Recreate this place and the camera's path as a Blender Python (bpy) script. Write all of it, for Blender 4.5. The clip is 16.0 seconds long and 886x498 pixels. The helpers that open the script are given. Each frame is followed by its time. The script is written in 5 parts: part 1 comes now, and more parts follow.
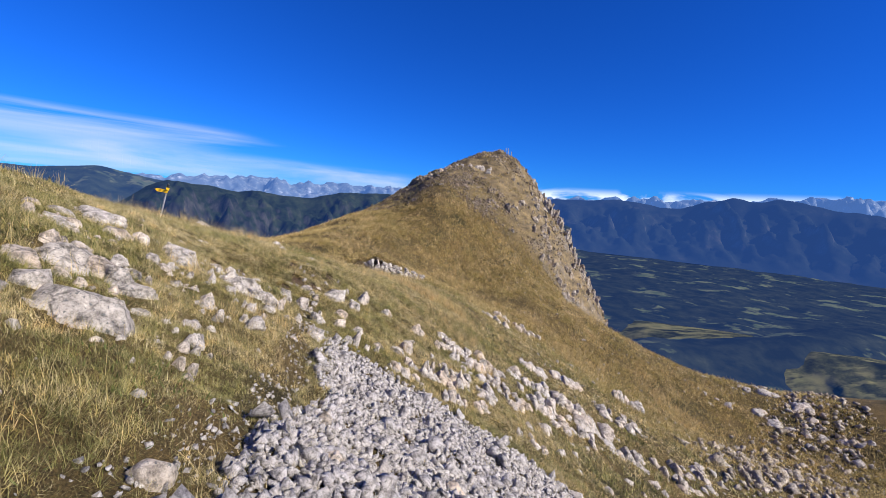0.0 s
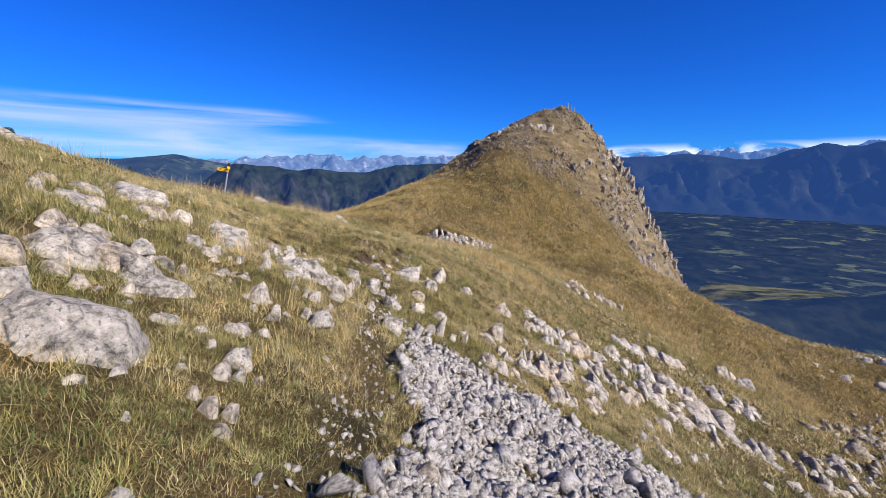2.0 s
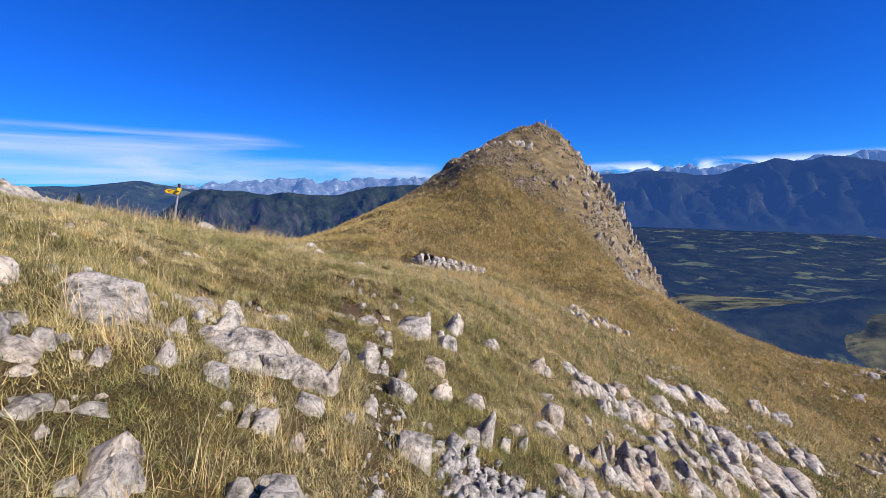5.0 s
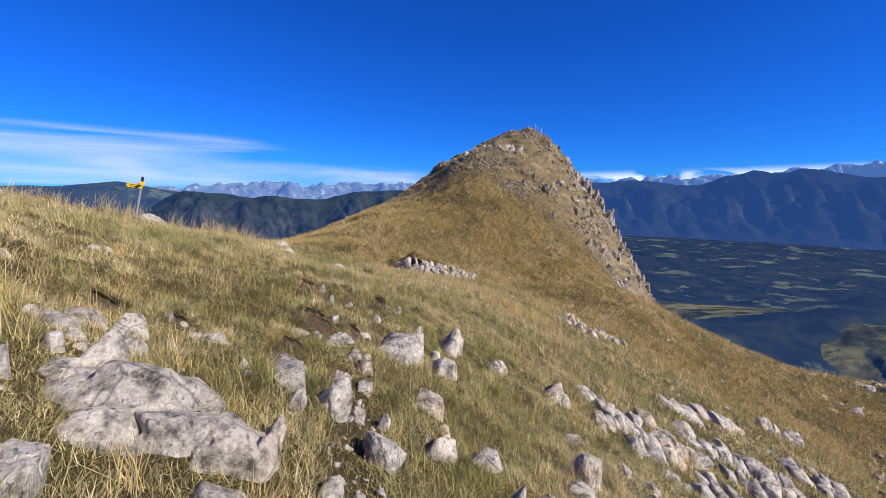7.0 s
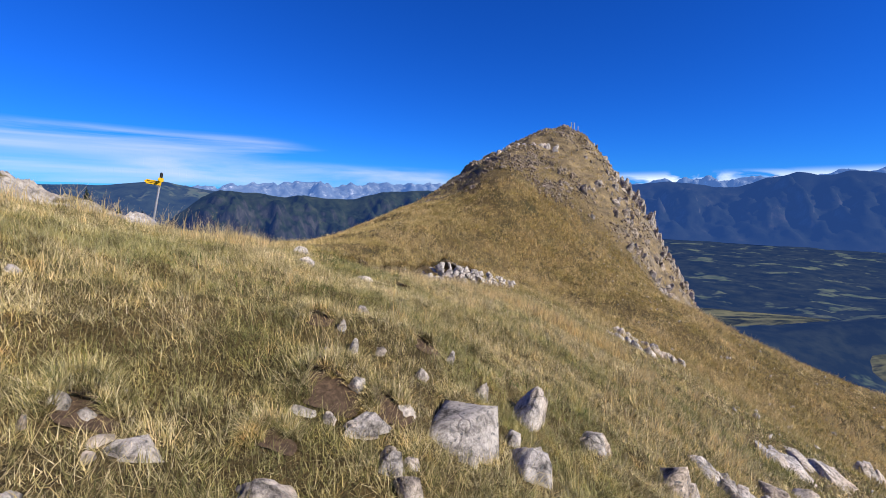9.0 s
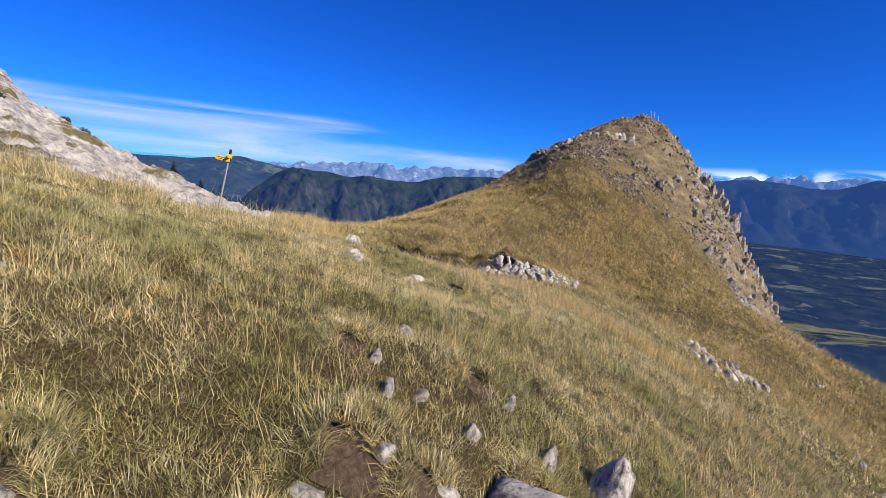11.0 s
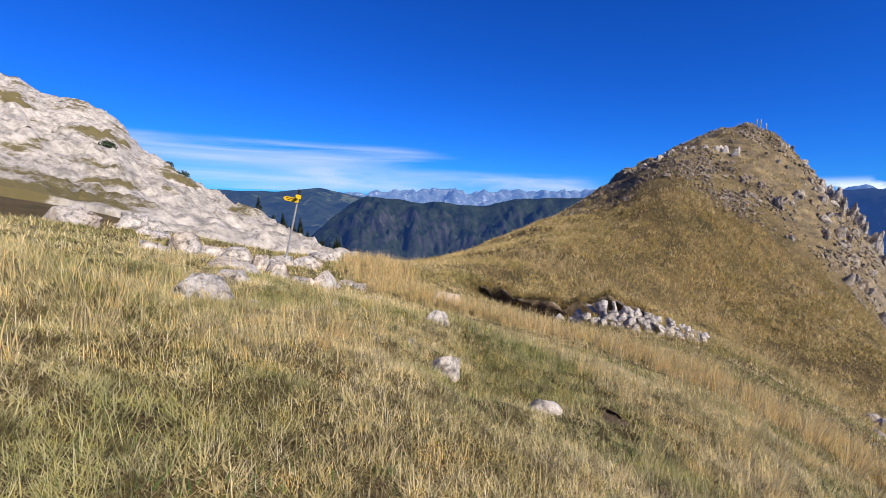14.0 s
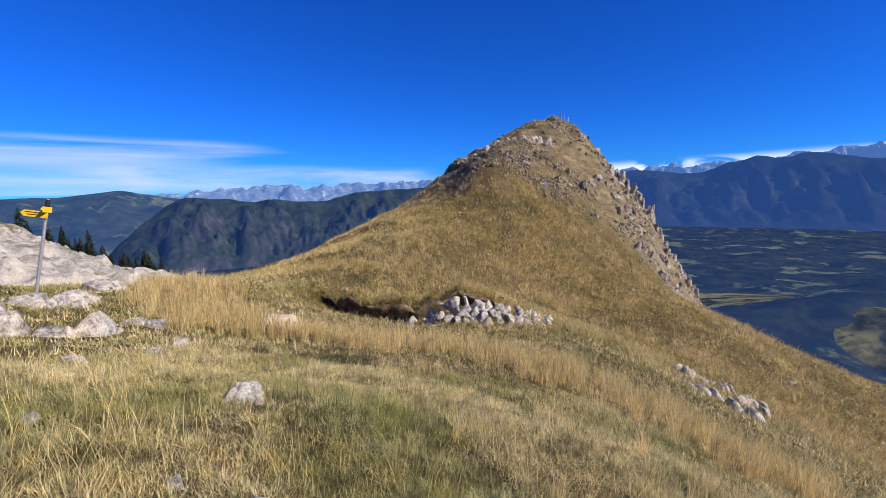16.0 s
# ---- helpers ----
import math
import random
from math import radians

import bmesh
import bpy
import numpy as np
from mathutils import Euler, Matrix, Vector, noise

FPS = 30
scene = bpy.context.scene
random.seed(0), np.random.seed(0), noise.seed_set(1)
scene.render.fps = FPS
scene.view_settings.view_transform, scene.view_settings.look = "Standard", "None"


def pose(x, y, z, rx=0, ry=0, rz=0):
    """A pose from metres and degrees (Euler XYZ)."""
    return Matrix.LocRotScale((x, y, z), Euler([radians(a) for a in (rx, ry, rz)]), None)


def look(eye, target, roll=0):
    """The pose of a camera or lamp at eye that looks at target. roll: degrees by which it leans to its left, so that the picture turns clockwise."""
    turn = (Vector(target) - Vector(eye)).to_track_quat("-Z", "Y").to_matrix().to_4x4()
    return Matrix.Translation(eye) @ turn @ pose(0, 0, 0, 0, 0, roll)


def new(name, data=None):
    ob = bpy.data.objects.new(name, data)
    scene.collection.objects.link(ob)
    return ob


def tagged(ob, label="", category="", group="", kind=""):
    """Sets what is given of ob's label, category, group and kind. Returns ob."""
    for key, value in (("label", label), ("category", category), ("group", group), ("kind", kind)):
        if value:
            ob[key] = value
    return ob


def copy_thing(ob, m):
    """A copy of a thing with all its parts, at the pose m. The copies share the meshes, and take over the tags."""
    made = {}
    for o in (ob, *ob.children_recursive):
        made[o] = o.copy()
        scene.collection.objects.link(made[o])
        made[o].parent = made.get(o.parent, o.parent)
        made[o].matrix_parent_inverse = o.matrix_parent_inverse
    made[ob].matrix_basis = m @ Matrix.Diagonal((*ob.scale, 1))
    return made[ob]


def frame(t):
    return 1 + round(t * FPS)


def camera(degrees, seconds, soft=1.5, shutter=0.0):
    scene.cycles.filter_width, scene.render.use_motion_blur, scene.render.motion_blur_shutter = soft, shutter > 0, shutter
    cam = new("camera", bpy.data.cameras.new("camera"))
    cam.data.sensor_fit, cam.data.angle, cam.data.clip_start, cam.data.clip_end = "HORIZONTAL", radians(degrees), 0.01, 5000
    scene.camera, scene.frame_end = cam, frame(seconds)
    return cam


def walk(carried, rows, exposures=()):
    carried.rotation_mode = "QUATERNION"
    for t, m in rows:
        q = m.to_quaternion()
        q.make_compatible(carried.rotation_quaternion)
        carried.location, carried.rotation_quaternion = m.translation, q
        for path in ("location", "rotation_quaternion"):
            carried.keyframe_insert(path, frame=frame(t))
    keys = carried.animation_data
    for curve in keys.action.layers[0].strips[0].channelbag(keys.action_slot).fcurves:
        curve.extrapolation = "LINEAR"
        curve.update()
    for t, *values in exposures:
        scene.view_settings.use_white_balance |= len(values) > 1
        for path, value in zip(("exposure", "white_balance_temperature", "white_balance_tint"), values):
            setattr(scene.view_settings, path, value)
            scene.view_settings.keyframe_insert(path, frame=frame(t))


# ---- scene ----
cam = camera(91.2, 16.0, soft=0.7)
PATH = [
    (0, (-0.299, 1.747, 1.3), (-0.38, 3.733, 1.084), 4.6),
    (0.5, (-0.464, 2.087, 1.228), (-0.679, 4.06, 0.98), 1.5),
    (1, (-0.658, 2.427, 1.21), (-0.946, 4.39, 0.954), 1.5),
    (1.5, (-0.859, 2.785, 1.2), (-1.175, 4.724, 0.826), 1.2),
    (2, (-0.937, 3.154, 1.082), (-1.267, 5.091, 0.71), 1.0),
    (2.5, (-1.147, 3.536, 1.045), (-1.488, 5.474, 0.686), 1.7),
    (3, (-1.319, 3.895, 1.044), (-1.669, 5.837, 0.72), 1.7),
    (3.5, (-1.456, 4.283, 1.029), (-1.813, 6.232, 0.758), 1.7),
    (4, (-1.694, 4.631, 1.011), (-2.05, 6.582, 0.75), 1.2),
    (4.5, (-1.795, 5.008, 0.917), (-2.15, 6.959, 0.653), 0.1),
    (5, (-1.891, 5.361, 0.903), (-2.106, 7.33, 0.624), -0.2),
    (5.2, (-1.929, 5.466, 0.896), (-2.102, 7.438, 0.611), -0.2),
    (7.3, (-2.207, 6.773, 0.613), (-2.353, 8.755, 0.382), 1.1),
    (7.5, (-2.277, 6.932, 0.6), (-2.432, 8.916, 0.396), 1.7),
    (8, (-2.461, 7.319, 0.592), (-2.649, 9.299, 0.389), 1.6),
    (8.5, (-2.53, 7.732, 0.544), (-2.747, 9.709, 0.327), 1.1),
    (8.7, (-2.571, 7.875, 0.555), (-2.818, 9.846, 0.324), 0.9),
    (10.8, (-2.704, 8.633, 0.693), (-3.144, 10.558, 0.372), 4.5),
    (11, (-2.778, 8.747, 0.659), (-3.309, 10.648, 0.334), 3.9),
    (11.5, (-2.971, 9.023, 0.639), (-3.749, 10.84, 0.335), 2.9),
    (12, (-3.263, 9.225, 0.678), (-4.208, 10.943, 0.285), 2.6),
    (12.5, (-3.412, 9.448, 0.774), (-4.367, 11.167, 0.413), 3.9),
    (13, (-3.636, 9.894, 0.87), (-4.607, 11.62, 0.587), 3.8),
    (13.5, (-3.807, 10.164, 0.955), (-4.75, 11.911, 0.71), 1.6),
    (14, (-3.94, 10.603, 0.952), (-4.783, 12.402, 0.719), 1.5),
    (14.5, (-4.074, 10.922, 1.008), (-4.873, 12.743, 0.794), 0.4),
    (15, (-4.208, 11.248, 1.049), (-4.83, 13.137, 0.833), -0.1),
    (15.5, (-4.226, 11.687, 1.037), (-4.621, 13.635, 0.815), -0.3),
    (16, (-4.259, 12.033, 1.065), (-4.425, 14.008, 0.801), -1.4),
]
walk(cam, [(t, look(eye, target, roll)) for t, eye, target, roll in PATH])

# ---- world, sun ----
SUN_AZ, SUN_EL = 110.0, 33.0
world = bpy.data.worlds.new("World")
scene.world = world
world.use_nodes = True
wn, wl = world.node_tree.nodes, world.node_tree.links
wn.clear()
sky = wn.new("ShaderNodeTexSky")
sky.sky_type = "NISHITA"
sky.sun_disc = False
sky.sun_elevation, sky.sun_rotation = radians(SUN_EL), radians(SUN_AZ)
sky.altitude, sky.air_density, sky.dust_density, sky.ozone_density = 1900, 1.0, 0.3, 4.0
hue = wn.new("ShaderNodeHueSaturation")
hue.inputs["Saturation"].default_value = 1.15
hue.inputs["Value"].default_value = 1.0
bg = wn.new("ShaderNodeBackground")
bg.inputs["Strength"].default_value = 0.069
wo = wn.new("ShaderNodeOutputWorld")
wl.new(sky.outputs[0], hue.inputs["Color"])
cool = wn.new("ShaderNodeMix")
cool.data_type, cool.blend_type = "RGBA", "MULTIPLY"
cool.inputs[0].default_value = 1.0
cool.inputs[7].default_value = (0.13, 0.63, 1.6, 1)
wl.new(hue.outputs[0], cool.inputs[6])
wl.new(cool.outputs[2], bg.inputs["Color"])
wl.new(bg.outputs[0], wo.inputs["Surface"])
sun = new("sun", bpy.data.lights.new("sun", "SUN"))
sun.data.energy, sun.data.angle, sun.data.color = 5.0, radians(0.53), (1.0, 0.91, 0.77)
toward = Vector((math.sin(radians(SUN_AZ)) * math.cos(radians(SUN_EL)), math.cos(radians(SUN_AZ)) * math.cos(radians(SUN_EL)), math.sin(radians(SUN_EL))))
sun.matrix_world = look(toward * 50, (0, 0, 0))

scene.view_settings.exposure = 0.44

# ---- small tools ----
rng = np.random.default_rng(7)


def vnoise(x, y, seed=0):
    """Smooth value noise from -1 to 1 on arrays."""
    x, y = np.asarray(x, float), np.asarray(y, float)
    xi, yi = np.floor(x).astype(np.int64), np.floor(y).astype(np.int64)
    fx, fy = x - xi, y - yi
    fx, fy = fx * fx * (3 - 2 * fx), fy * fy * (3 - 2 * fy)

    def cell(a, b):
        h = (a * 374761393 + b * 668265263 + seed * 974634541) & 0x7FFFFFFF
        h = ((h ^ (h >> 13)) * 1274126177) & 0x7FFFFFFF
        h = h ^ (h >> 16)
        return (h & 0xFFFF) / 32767.5 - 1.0

    a = cell(xi, yi) * (1 - fx) + cell(xi + 1, yi) * fx
    b = cell(xi, yi + 1) * (1 - fx) + cell(xi + 1, yi + 1) * fx
    return a * (1 - fy) + b * fy


def fbm(x, y, seed=0, octaves=4, gain=0.5):
    out, amp = 0.0, 1.0
    for k in range(octaves):
        out = out + amp * vnoise(x * 2.0**k + 17.3 * k, y * 2.0**k - 9.1 * k, seed + k)
        amp *= gain
    return out


def smooth(a, b, v):
    u = np.clip((np.asarray(v, float) - a) / (b - a), 0, 1)
    return u * u * (3 - 2 * u)


def mesh_fast(name, verts, faces, mats, shade_smooth=False):
    """A mesh from arrays: verts (n, 3), faces (m, k)."""
    me = bpy.data.meshes.new(name)
    n, (m, k) = len(verts), faces.shape
    me.vertices.add(n)
    me.vertices.foreach_set("co", np.ascontiguousarray(verts, np.float32).ravel())
    me.loops.add(m * k)
    me.loops.foreach_set("vertex_index", np.ascontiguousarray(faces, np.int32).ravel())
    me.polygons.add(m)
    me.polygons.foreach_set("loop_start", np.arange(0, m * k, k, dtype=np.int32))
    me.update(calc_edges=True)
    if shade_smooth:
        me.polygons.foreach_set("use_smooth", np.ones(m, bool))
    for mat in mats:
        me.materials.append(mat)
    return me


def grid_faces(nu, nv):
    i, j = np.meshgrid(np.arange(nu - 1), np.arange(nv - 1), indexing="ij")
    a = (i * nv + j).ravel()
    return np.stack([a, a + nv, a + nv + 1, a + 1], 1)


def part(name, bm, material, parent, label=""):
    me = bpy.data.meshes.new(name)
    bm.to_mesh(me)
    bm.free()
    me.materials.append(material)
    ob = new(name, me)
    ob.parent = parent
    return tagged(ob, label)


# ---- materials ----
def material(name, rough=0.9):
    m = bpy.data.materials.new(name)
    m.use_nodes = True
    nodes, links = m.node_tree.nodes, m.node_tree.links
    bsdf = nodes["Principled BSDF"]
    bsdf.inputs["Roughness"].default_value = rough
    bsdf.inputs["Specular IOR Level"].default_value = 0.25
    return m, nodes, links, bsdf


def tex_noise(nodes, links, scale, detail=6, rough=0.6, coord="Object", distortion=0.0, stretch=None):
    co = nodes.new("ShaderNodeTexCoord")
    n = nodes.new("ShaderNodeTexNoise")
    n.inputs["Scale"].default_value, n.inputs["Detail"].default_value, n.inputs["Roughness"].default_value = scale, detail, rough
    n.inputs["Distortion"].default_value = distortion
    if stretch:
        mp = nodes.new("ShaderNodeMapping")
        mp.inputs["Scale"].default_value = stretch
        links.new(co.outputs[coord], mp.inputs[0])
        links.new(mp.outputs[0], n.inputs["Vector"])
    else:
        links.new(co.outputs[coord], n.inputs["Vector"])
    return n.outputs["Fac"]


def world_noise(nodes, links, scale, detail=5, rough=0.6, stretch=None):
    geo = nodes.new("ShaderNodeNewGeometry")
    n = nodes.new("ShaderNodeTexNoise")
    n.inputs["Scale"].default_value, n.inputs["Detail"].default_value, n.inputs["Roughness"].default_value = scale, detail, rough
    if stretch:
        mp = nodes.new("ShaderNodeMapping")
        mp.inputs["Scale"].default_value = stretch
        links.new(geo.outputs["Position"], mp.inputs[0])
        links.new(mp.outputs[0], n.inputs["Vector"])
    else:
        links.new(geo.outputs["Position"], n.inputs["Vector"])
    return n.outputs["Fac"]


def ramp(nodes, links, fac, stops):
    r = nodes.new("ShaderNodeValToRGB")
    el = r.color_ramp.elements
    while len(el) < len(stops):
        el.new(0.5)
    for e, (p, c) in zip(el, stops):
        e.position, e.color = p, (*c, 1) if len(c) == 3 else c
    links.new(fac, r.inputs[0])
    return r.outputs[0]


def mix(nodes, links, fac, a, b, mode="MIX"):
    n = nodes.new("ShaderNodeMix")
    n.data_type, n.blend_type = "RGBA", mode
    for sock, v in ((n.inputs[0], fac), (n.inputs[6], a), (n.inputs[7], b)):
        if isinstance(v, (int, float)):
            sock.default_value = v
        elif isinstance(v, tuple):
            sock.default_value = (*v, 1)
        else:
            links.new(v, sock)
    return n.outputs[2]


def bump(nodes, links, bsdf, height, strength, distance=0.02):
    b = nodes.new("ShaderNodeBump")
    b.inputs["Strength"].default_value, b.inputs["Distance"].default_value = strength, distance
    links.new(height, b.inputs["Height"])
    links.new(b.outputs[0], bsdf.inputs["Normal"])


def limestone(name, warm, grain=9.0, shade=(0.97, 0.94, 0.9), relief=0.05):
    m, nodes, links, bsdf = material(name, 0.92)
    big = world_noise(nodes, links, 0.9, 4)
    fine = world_noise(nodes, links, grain, 8, 0.72)
    base = ramp(nodes, links, fine, [(0.35, (0.09, 0.086, 0.082)), (0.43, (0.36, 0.345, 0.325)), (0.51, (0.6, 0.575, 0.54)), (0.64, (0.8, 0.775, 0.74))])
    stain = ramp(nodes, links, big, [(0.4, (0.92, 0.92, 0.95)), (0.62, warm)])
    col = mix(nodes, links, 0.75, base, stain, "MULTIPLY")
    info = nodes.new("ShaderNodeObjectInfo")
    tint = ramp(nodes, links, info.outputs["Random"], [(0.0, (0.86, 0.85, 0.84)), (1.0, (1.05, 1.03, 1.0))])
    col = mix(nodes, links, 1.0, col, tint, "MULTIPLY")
    col = mix(nodes, links, 1.0, col, shade, "MULTIPLY")
    grit = world_noise(nodes, links, grain * 5.0, 5, 0.75)
    col = mix(nodes, links, 0.6, col, ramp(nodes, links, grit, [(0.36, (0.45, 0.44, 0.43)), (0.52, (1, 1, 1)), (0.7, (1.2, 1.2, 1.18))]), "MULTIPLY")
    spots = world_noise(nodes, links, 38.0, 3, 0.5)
    lich = ramp(nodes, links, spots, [(0.60, (0, 0, 0)), (0.68, (1, 1, 1))])
    col = mix(nodes, links, lich, col, (0.17, 0.17, 0.165))
    crack = nodes.new("ShaderNodeTexVoronoi")
    crack.feature = "DISTANCE_TO_EDGE"
    crack.inputs["Scale"].default_value = 2.6
    geo = nodes.new("ShaderNodeNewGeometry")
    links.new(geo.outputs["Position"], crack.inputs["Vector"])
    warp = nodes.new("ShaderNodeTexNoise")
    warp.inputs["Scale"].default_value, warp.inputs["Detail"].default_value = 3.0, 4
    links.new(geo.outputs["Position"], warp.inputs["Vector"])
    bent = mix(nodes, links, 0.25, geo.outputs["Position"], warp.outputs["Color"], "ADD")
    links.new(bent, crack.inputs["Vector"])
    line = ramp(nodes, links, crack.outputs["Distance"], [(0.0, (0, 0, 0)), (0.025, (1, 1, 1))])
    where = ramp(nodes, links, big, [(0.42, (0.15, 0.15, 0.15)), (0.6, (0.9, 0.9, 0.9))])
    col = mix(nodes, links, where, col, mix(nodes, links, 0.55, col, line, "MULTIPLY"))
    links.new(col, bsdf.inputs["Base Color"])
    h = mix(nodes, links, 0.5, fine, line, "MULTIPLY")
    bump(nodes, links, bsdf, mix(nodes, links, 0.4, h, grit), 1.0, relief)
    return m


M_ROCK = limestone("limestone_grey", (0.86, 0.84, 0.83))
M_ROCK_WARM = limestone("limestone_warm", (1.0, 0.86, 0.72), 7.0)
M_CLIFF = limestone("cliff_limestone", (0.85, 0.78, 0.68), 3.0, (0.52, 0.455, 0.38), 0.08)
M_PALECLIFF = limestone("pale_cliff_limestone", (0.9, 0.82, 0.72), 3.0, (0.78, 0.73, 0.66), 0.1)
M_STONE = limestone("broken_limestone", (0.86, 0.86, 0.92), 16.0, (0.84, 0.835, 0.845), 0.022)


def soil_material():
    m, nodes, links, bsdf = material("turf_soil", 0.97)
    patch = world_noise(nodes, links, 0.55, 5, 0.6)
    fine = world_noise(nodes, links, 55.0, 5, 0.8)
    far = world_noise(nodes, links, 3.2, 6, 0.75, (1, 1, 0.6))
    col = ramp(nodes, links, patch, [(0.3, (0.05, 0.045, 0.018)), (0.47, (0.11, 0.082, 0.035)), (0.7, (0.18, 0.13, 0.058))])
    col = mix(nodes, links, 0.8, col, ramp(nodes, links, fine, [(0.38, (0.16, 0.15, 0.13)), (0.52, (0.9, 0.88, 0.82)), (0.64, (1.9, 1.8, 1.6))]), "MULTIPLY")
    col = mix(nodes, links, 0.6, col, ramp(nodes, links, far, [(0.35, (0.6, 0.6, 0.55)), (0.65, (1.3, 1.25, 1.15))]), "MULTIPLY")
    # bare rock and rubble on steep ground and on the summit cone
    geo = nodes.new("ShaderNodeNewGeometry")
    sep = nodes.new("ShaderNodeSeparateXYZ")
    links.new(geo.outputs["Normal"], sep.inputs[0])
    steep = nodes.new("ShaderNodeMapRange")
    for k, v in ((1, 0.62), (2, 0.48)):
        steep.inputs[k].default_value = v
    links.new(sep.outputs[2], steep.inputs[0])
    rub = world_noise(nodes, links, 2.2, 7, 0.8)
    rock = ramp(nodes, links, rub, [(0.35, (0.07, 0.06, 0.05)), (0.5, (0.3, 0.27, 0.24)), (0.7, (0.5, 0.46, 0.42))])
    col = mix(nodes, links, steep.outputs[0], col, rock)
    place = nodes.new("ShaderNodeSeparateXYZ")
    links.new(geo.outputs["Position"], place.inputs[0])
    cone = nodes.new("ShaderNodeMapRange")
    cone.inputs[1].default_value, cone.inputs[2].default_value = 44.0, 50.0
    links.new(place.outputs[1], cone.inputs[0])
    brown = ramp(nodes, links, world_noise(nodes, links, 1.1, 8, 0.75, (0.6, 0.6, 1.8)), [(0.35, (0.06, 0.048, 0.034)), (0.5, (0.17, 0.13, 0.075)), (0.62, (0.27, 0.2, 0.1)), (0.72, (0.4, 0.36, 0.32))])
    some = mix(nodes, links, 1.0, cone.outputs[0], ramp(nodes, links, world_noise(nodes, links, 0.35, 4), [(0.36, (0.5, 0.5, 0.5)), (0.5, (1, 1, 1))]), "MULTIPLY")
    col = mix(nodes, links, some, col, brown)
    links.new(col, bsdf.inputs["Base Color"])
    bump(nodes, links, bsdf, mix(nodes, links, 0.5, fine, far), 1.0, 0.06)
    return m


M_SOIL = soil_material()


def grass_material(name, stops, green, trans=0.18):
    m, nodes, links, bsdf = material(name, 0.75)
    geo = nodes.new("ShaderNodeNewGeometry")
    att = nodes.new("ShaderNodeAttribute")
    att.attribute_name = "tone"
    both = nodes.new("ShaderNodeMix")
    both.inputs[0].default_value = 0.55
    links.new(att.outputs["Fac"], both.inputs[2])
    links.new(geo.outputs["Random Per Island"], both.inputs[3])
    col = ramp(nodes, links, both.outputs[0], stops)
    patch = world_noise(nodes, links, 0.75, 4, 0.65)
    mask = ramp(nodes, links, patch, [(0.46, (0, 0, 0)), (0.62, (1, 1, 1))])
    col = mix(nodes, links, mask, col, mix(nodes, links, 0.6, col, green))
    small = world_noise(nodes, links, 5.5, 4, 0.7)
    brown = ramp(nodes, links, small, [(0.36, (0.3, 0.27, 0.22)), (0.48, (1, 1, 1)), (0.6, (1.3, 1.22, 1.08)), (0.7, (1.25, 0.95, 0.7))])
    col = mix(nodes, links, 0.9, col, brown, "MULTIPLY")
    links.new(col, bsdf.inputs["Base Color"])
    tr = nodes.new("ShaderNodeBsdfTranslucent")
    links.new(col, tr.inputs["Color"])
    mx = nodes.new("ShaderNodeMixShader")
    mx.inputs[0].default_value = trans
    links.new(bsdf.outputs[0], mx.inputs[1])
    links.new(tr.outputs[0], mx.inputs[2])
    links.new(mx.outputs[0], nodes["Material Output"].inputs["Surface"])
    return m


M_TURF = grass_material("turf_blades", [(0.08, (0.075, 0.072, 0.022)), (0.28, (0.17, 0.165, 0.058)), (0.47, (0.4, 0.345, 0.15)), (0.66, (0.66, 0.54, 0.29)), (0.9, (0.84, 0.74, 0.49))], (0.2, 0.22, 0.06))
M_STRAW = grass_material("dry_stalks", [(0.0, (0.55, 0.41, 0.17)), (0.5, (0.72, 0.57, 0.29)), (1.0, (0.82, 0.7, 0.42))], (0.6, 0.5, 0.22), 0.35)
M_GREEN = grass_material("green_herbs", [(0.0, (0.05, 0.08, 0.025)), (0.6, (0.12, 0.16, 0.045)), (1.0, (0.24, 0.25, 0.075))], (0.1, 0.15, 0.035))
M_SLOPEGRASS = grass_material("slope_grass", [(0.0, (0.17, 0.155, 0.055)), (0.35, (0.4, 0.315, 0.125)), (0.65, (0.62, 0.48, 0.22)), (1.0, (0.84, 0.7, 0.42))], (0.33, 0.28, 0.09))


def plain(name, color, rough=0.6, metal=0.0, scale=30.0, spread=0.25):
    m, nodes, links, bsdf = material(name, rough)
    n = tex_noise(nodes, links, scale)
    lo, hi = tuple(c * (1 - spread) for c in color), tuple(min(1, c * (1 + spread)) for c in color)
    links.new(ramp(nodes, links, n, [(0.3, lo), (0.7, hi)]), bsdf.inputs["Base Color"])
    bsdf.inputs["Metallic"].default_value = metal
    bump(nodes, links, bsdf, n, 0.2, 0.002)
    return m


M_POLE = plain("galvanised_steel", (0.5, 0.5, 0.5), 0.45, 0.8)
M_YELLOW = plain("yellow_enamel", (0.8, 0.48, 0.02), 0.4, 0.0, 20, 0.08)
M_BLACK = plain("black_paint", (0.02, 0.02, 0.02), 0.5)
M_WOOD = plain("grey_wood", (0.4, 0.36, 0.31), 0.85)
M_BARK = plain("conifer_bark", (0.09, 0.06, 0.04), 0.95)
M_NEEDLE = plain("conifer_needles", (0.03, 0.05, 0.022), 0.85, 0, 3, 0.5)
M_MOSS = plain("brown_turf_overhang", (0.13, 0.095, 0.055), 0.97, 0, 9, 0.7)


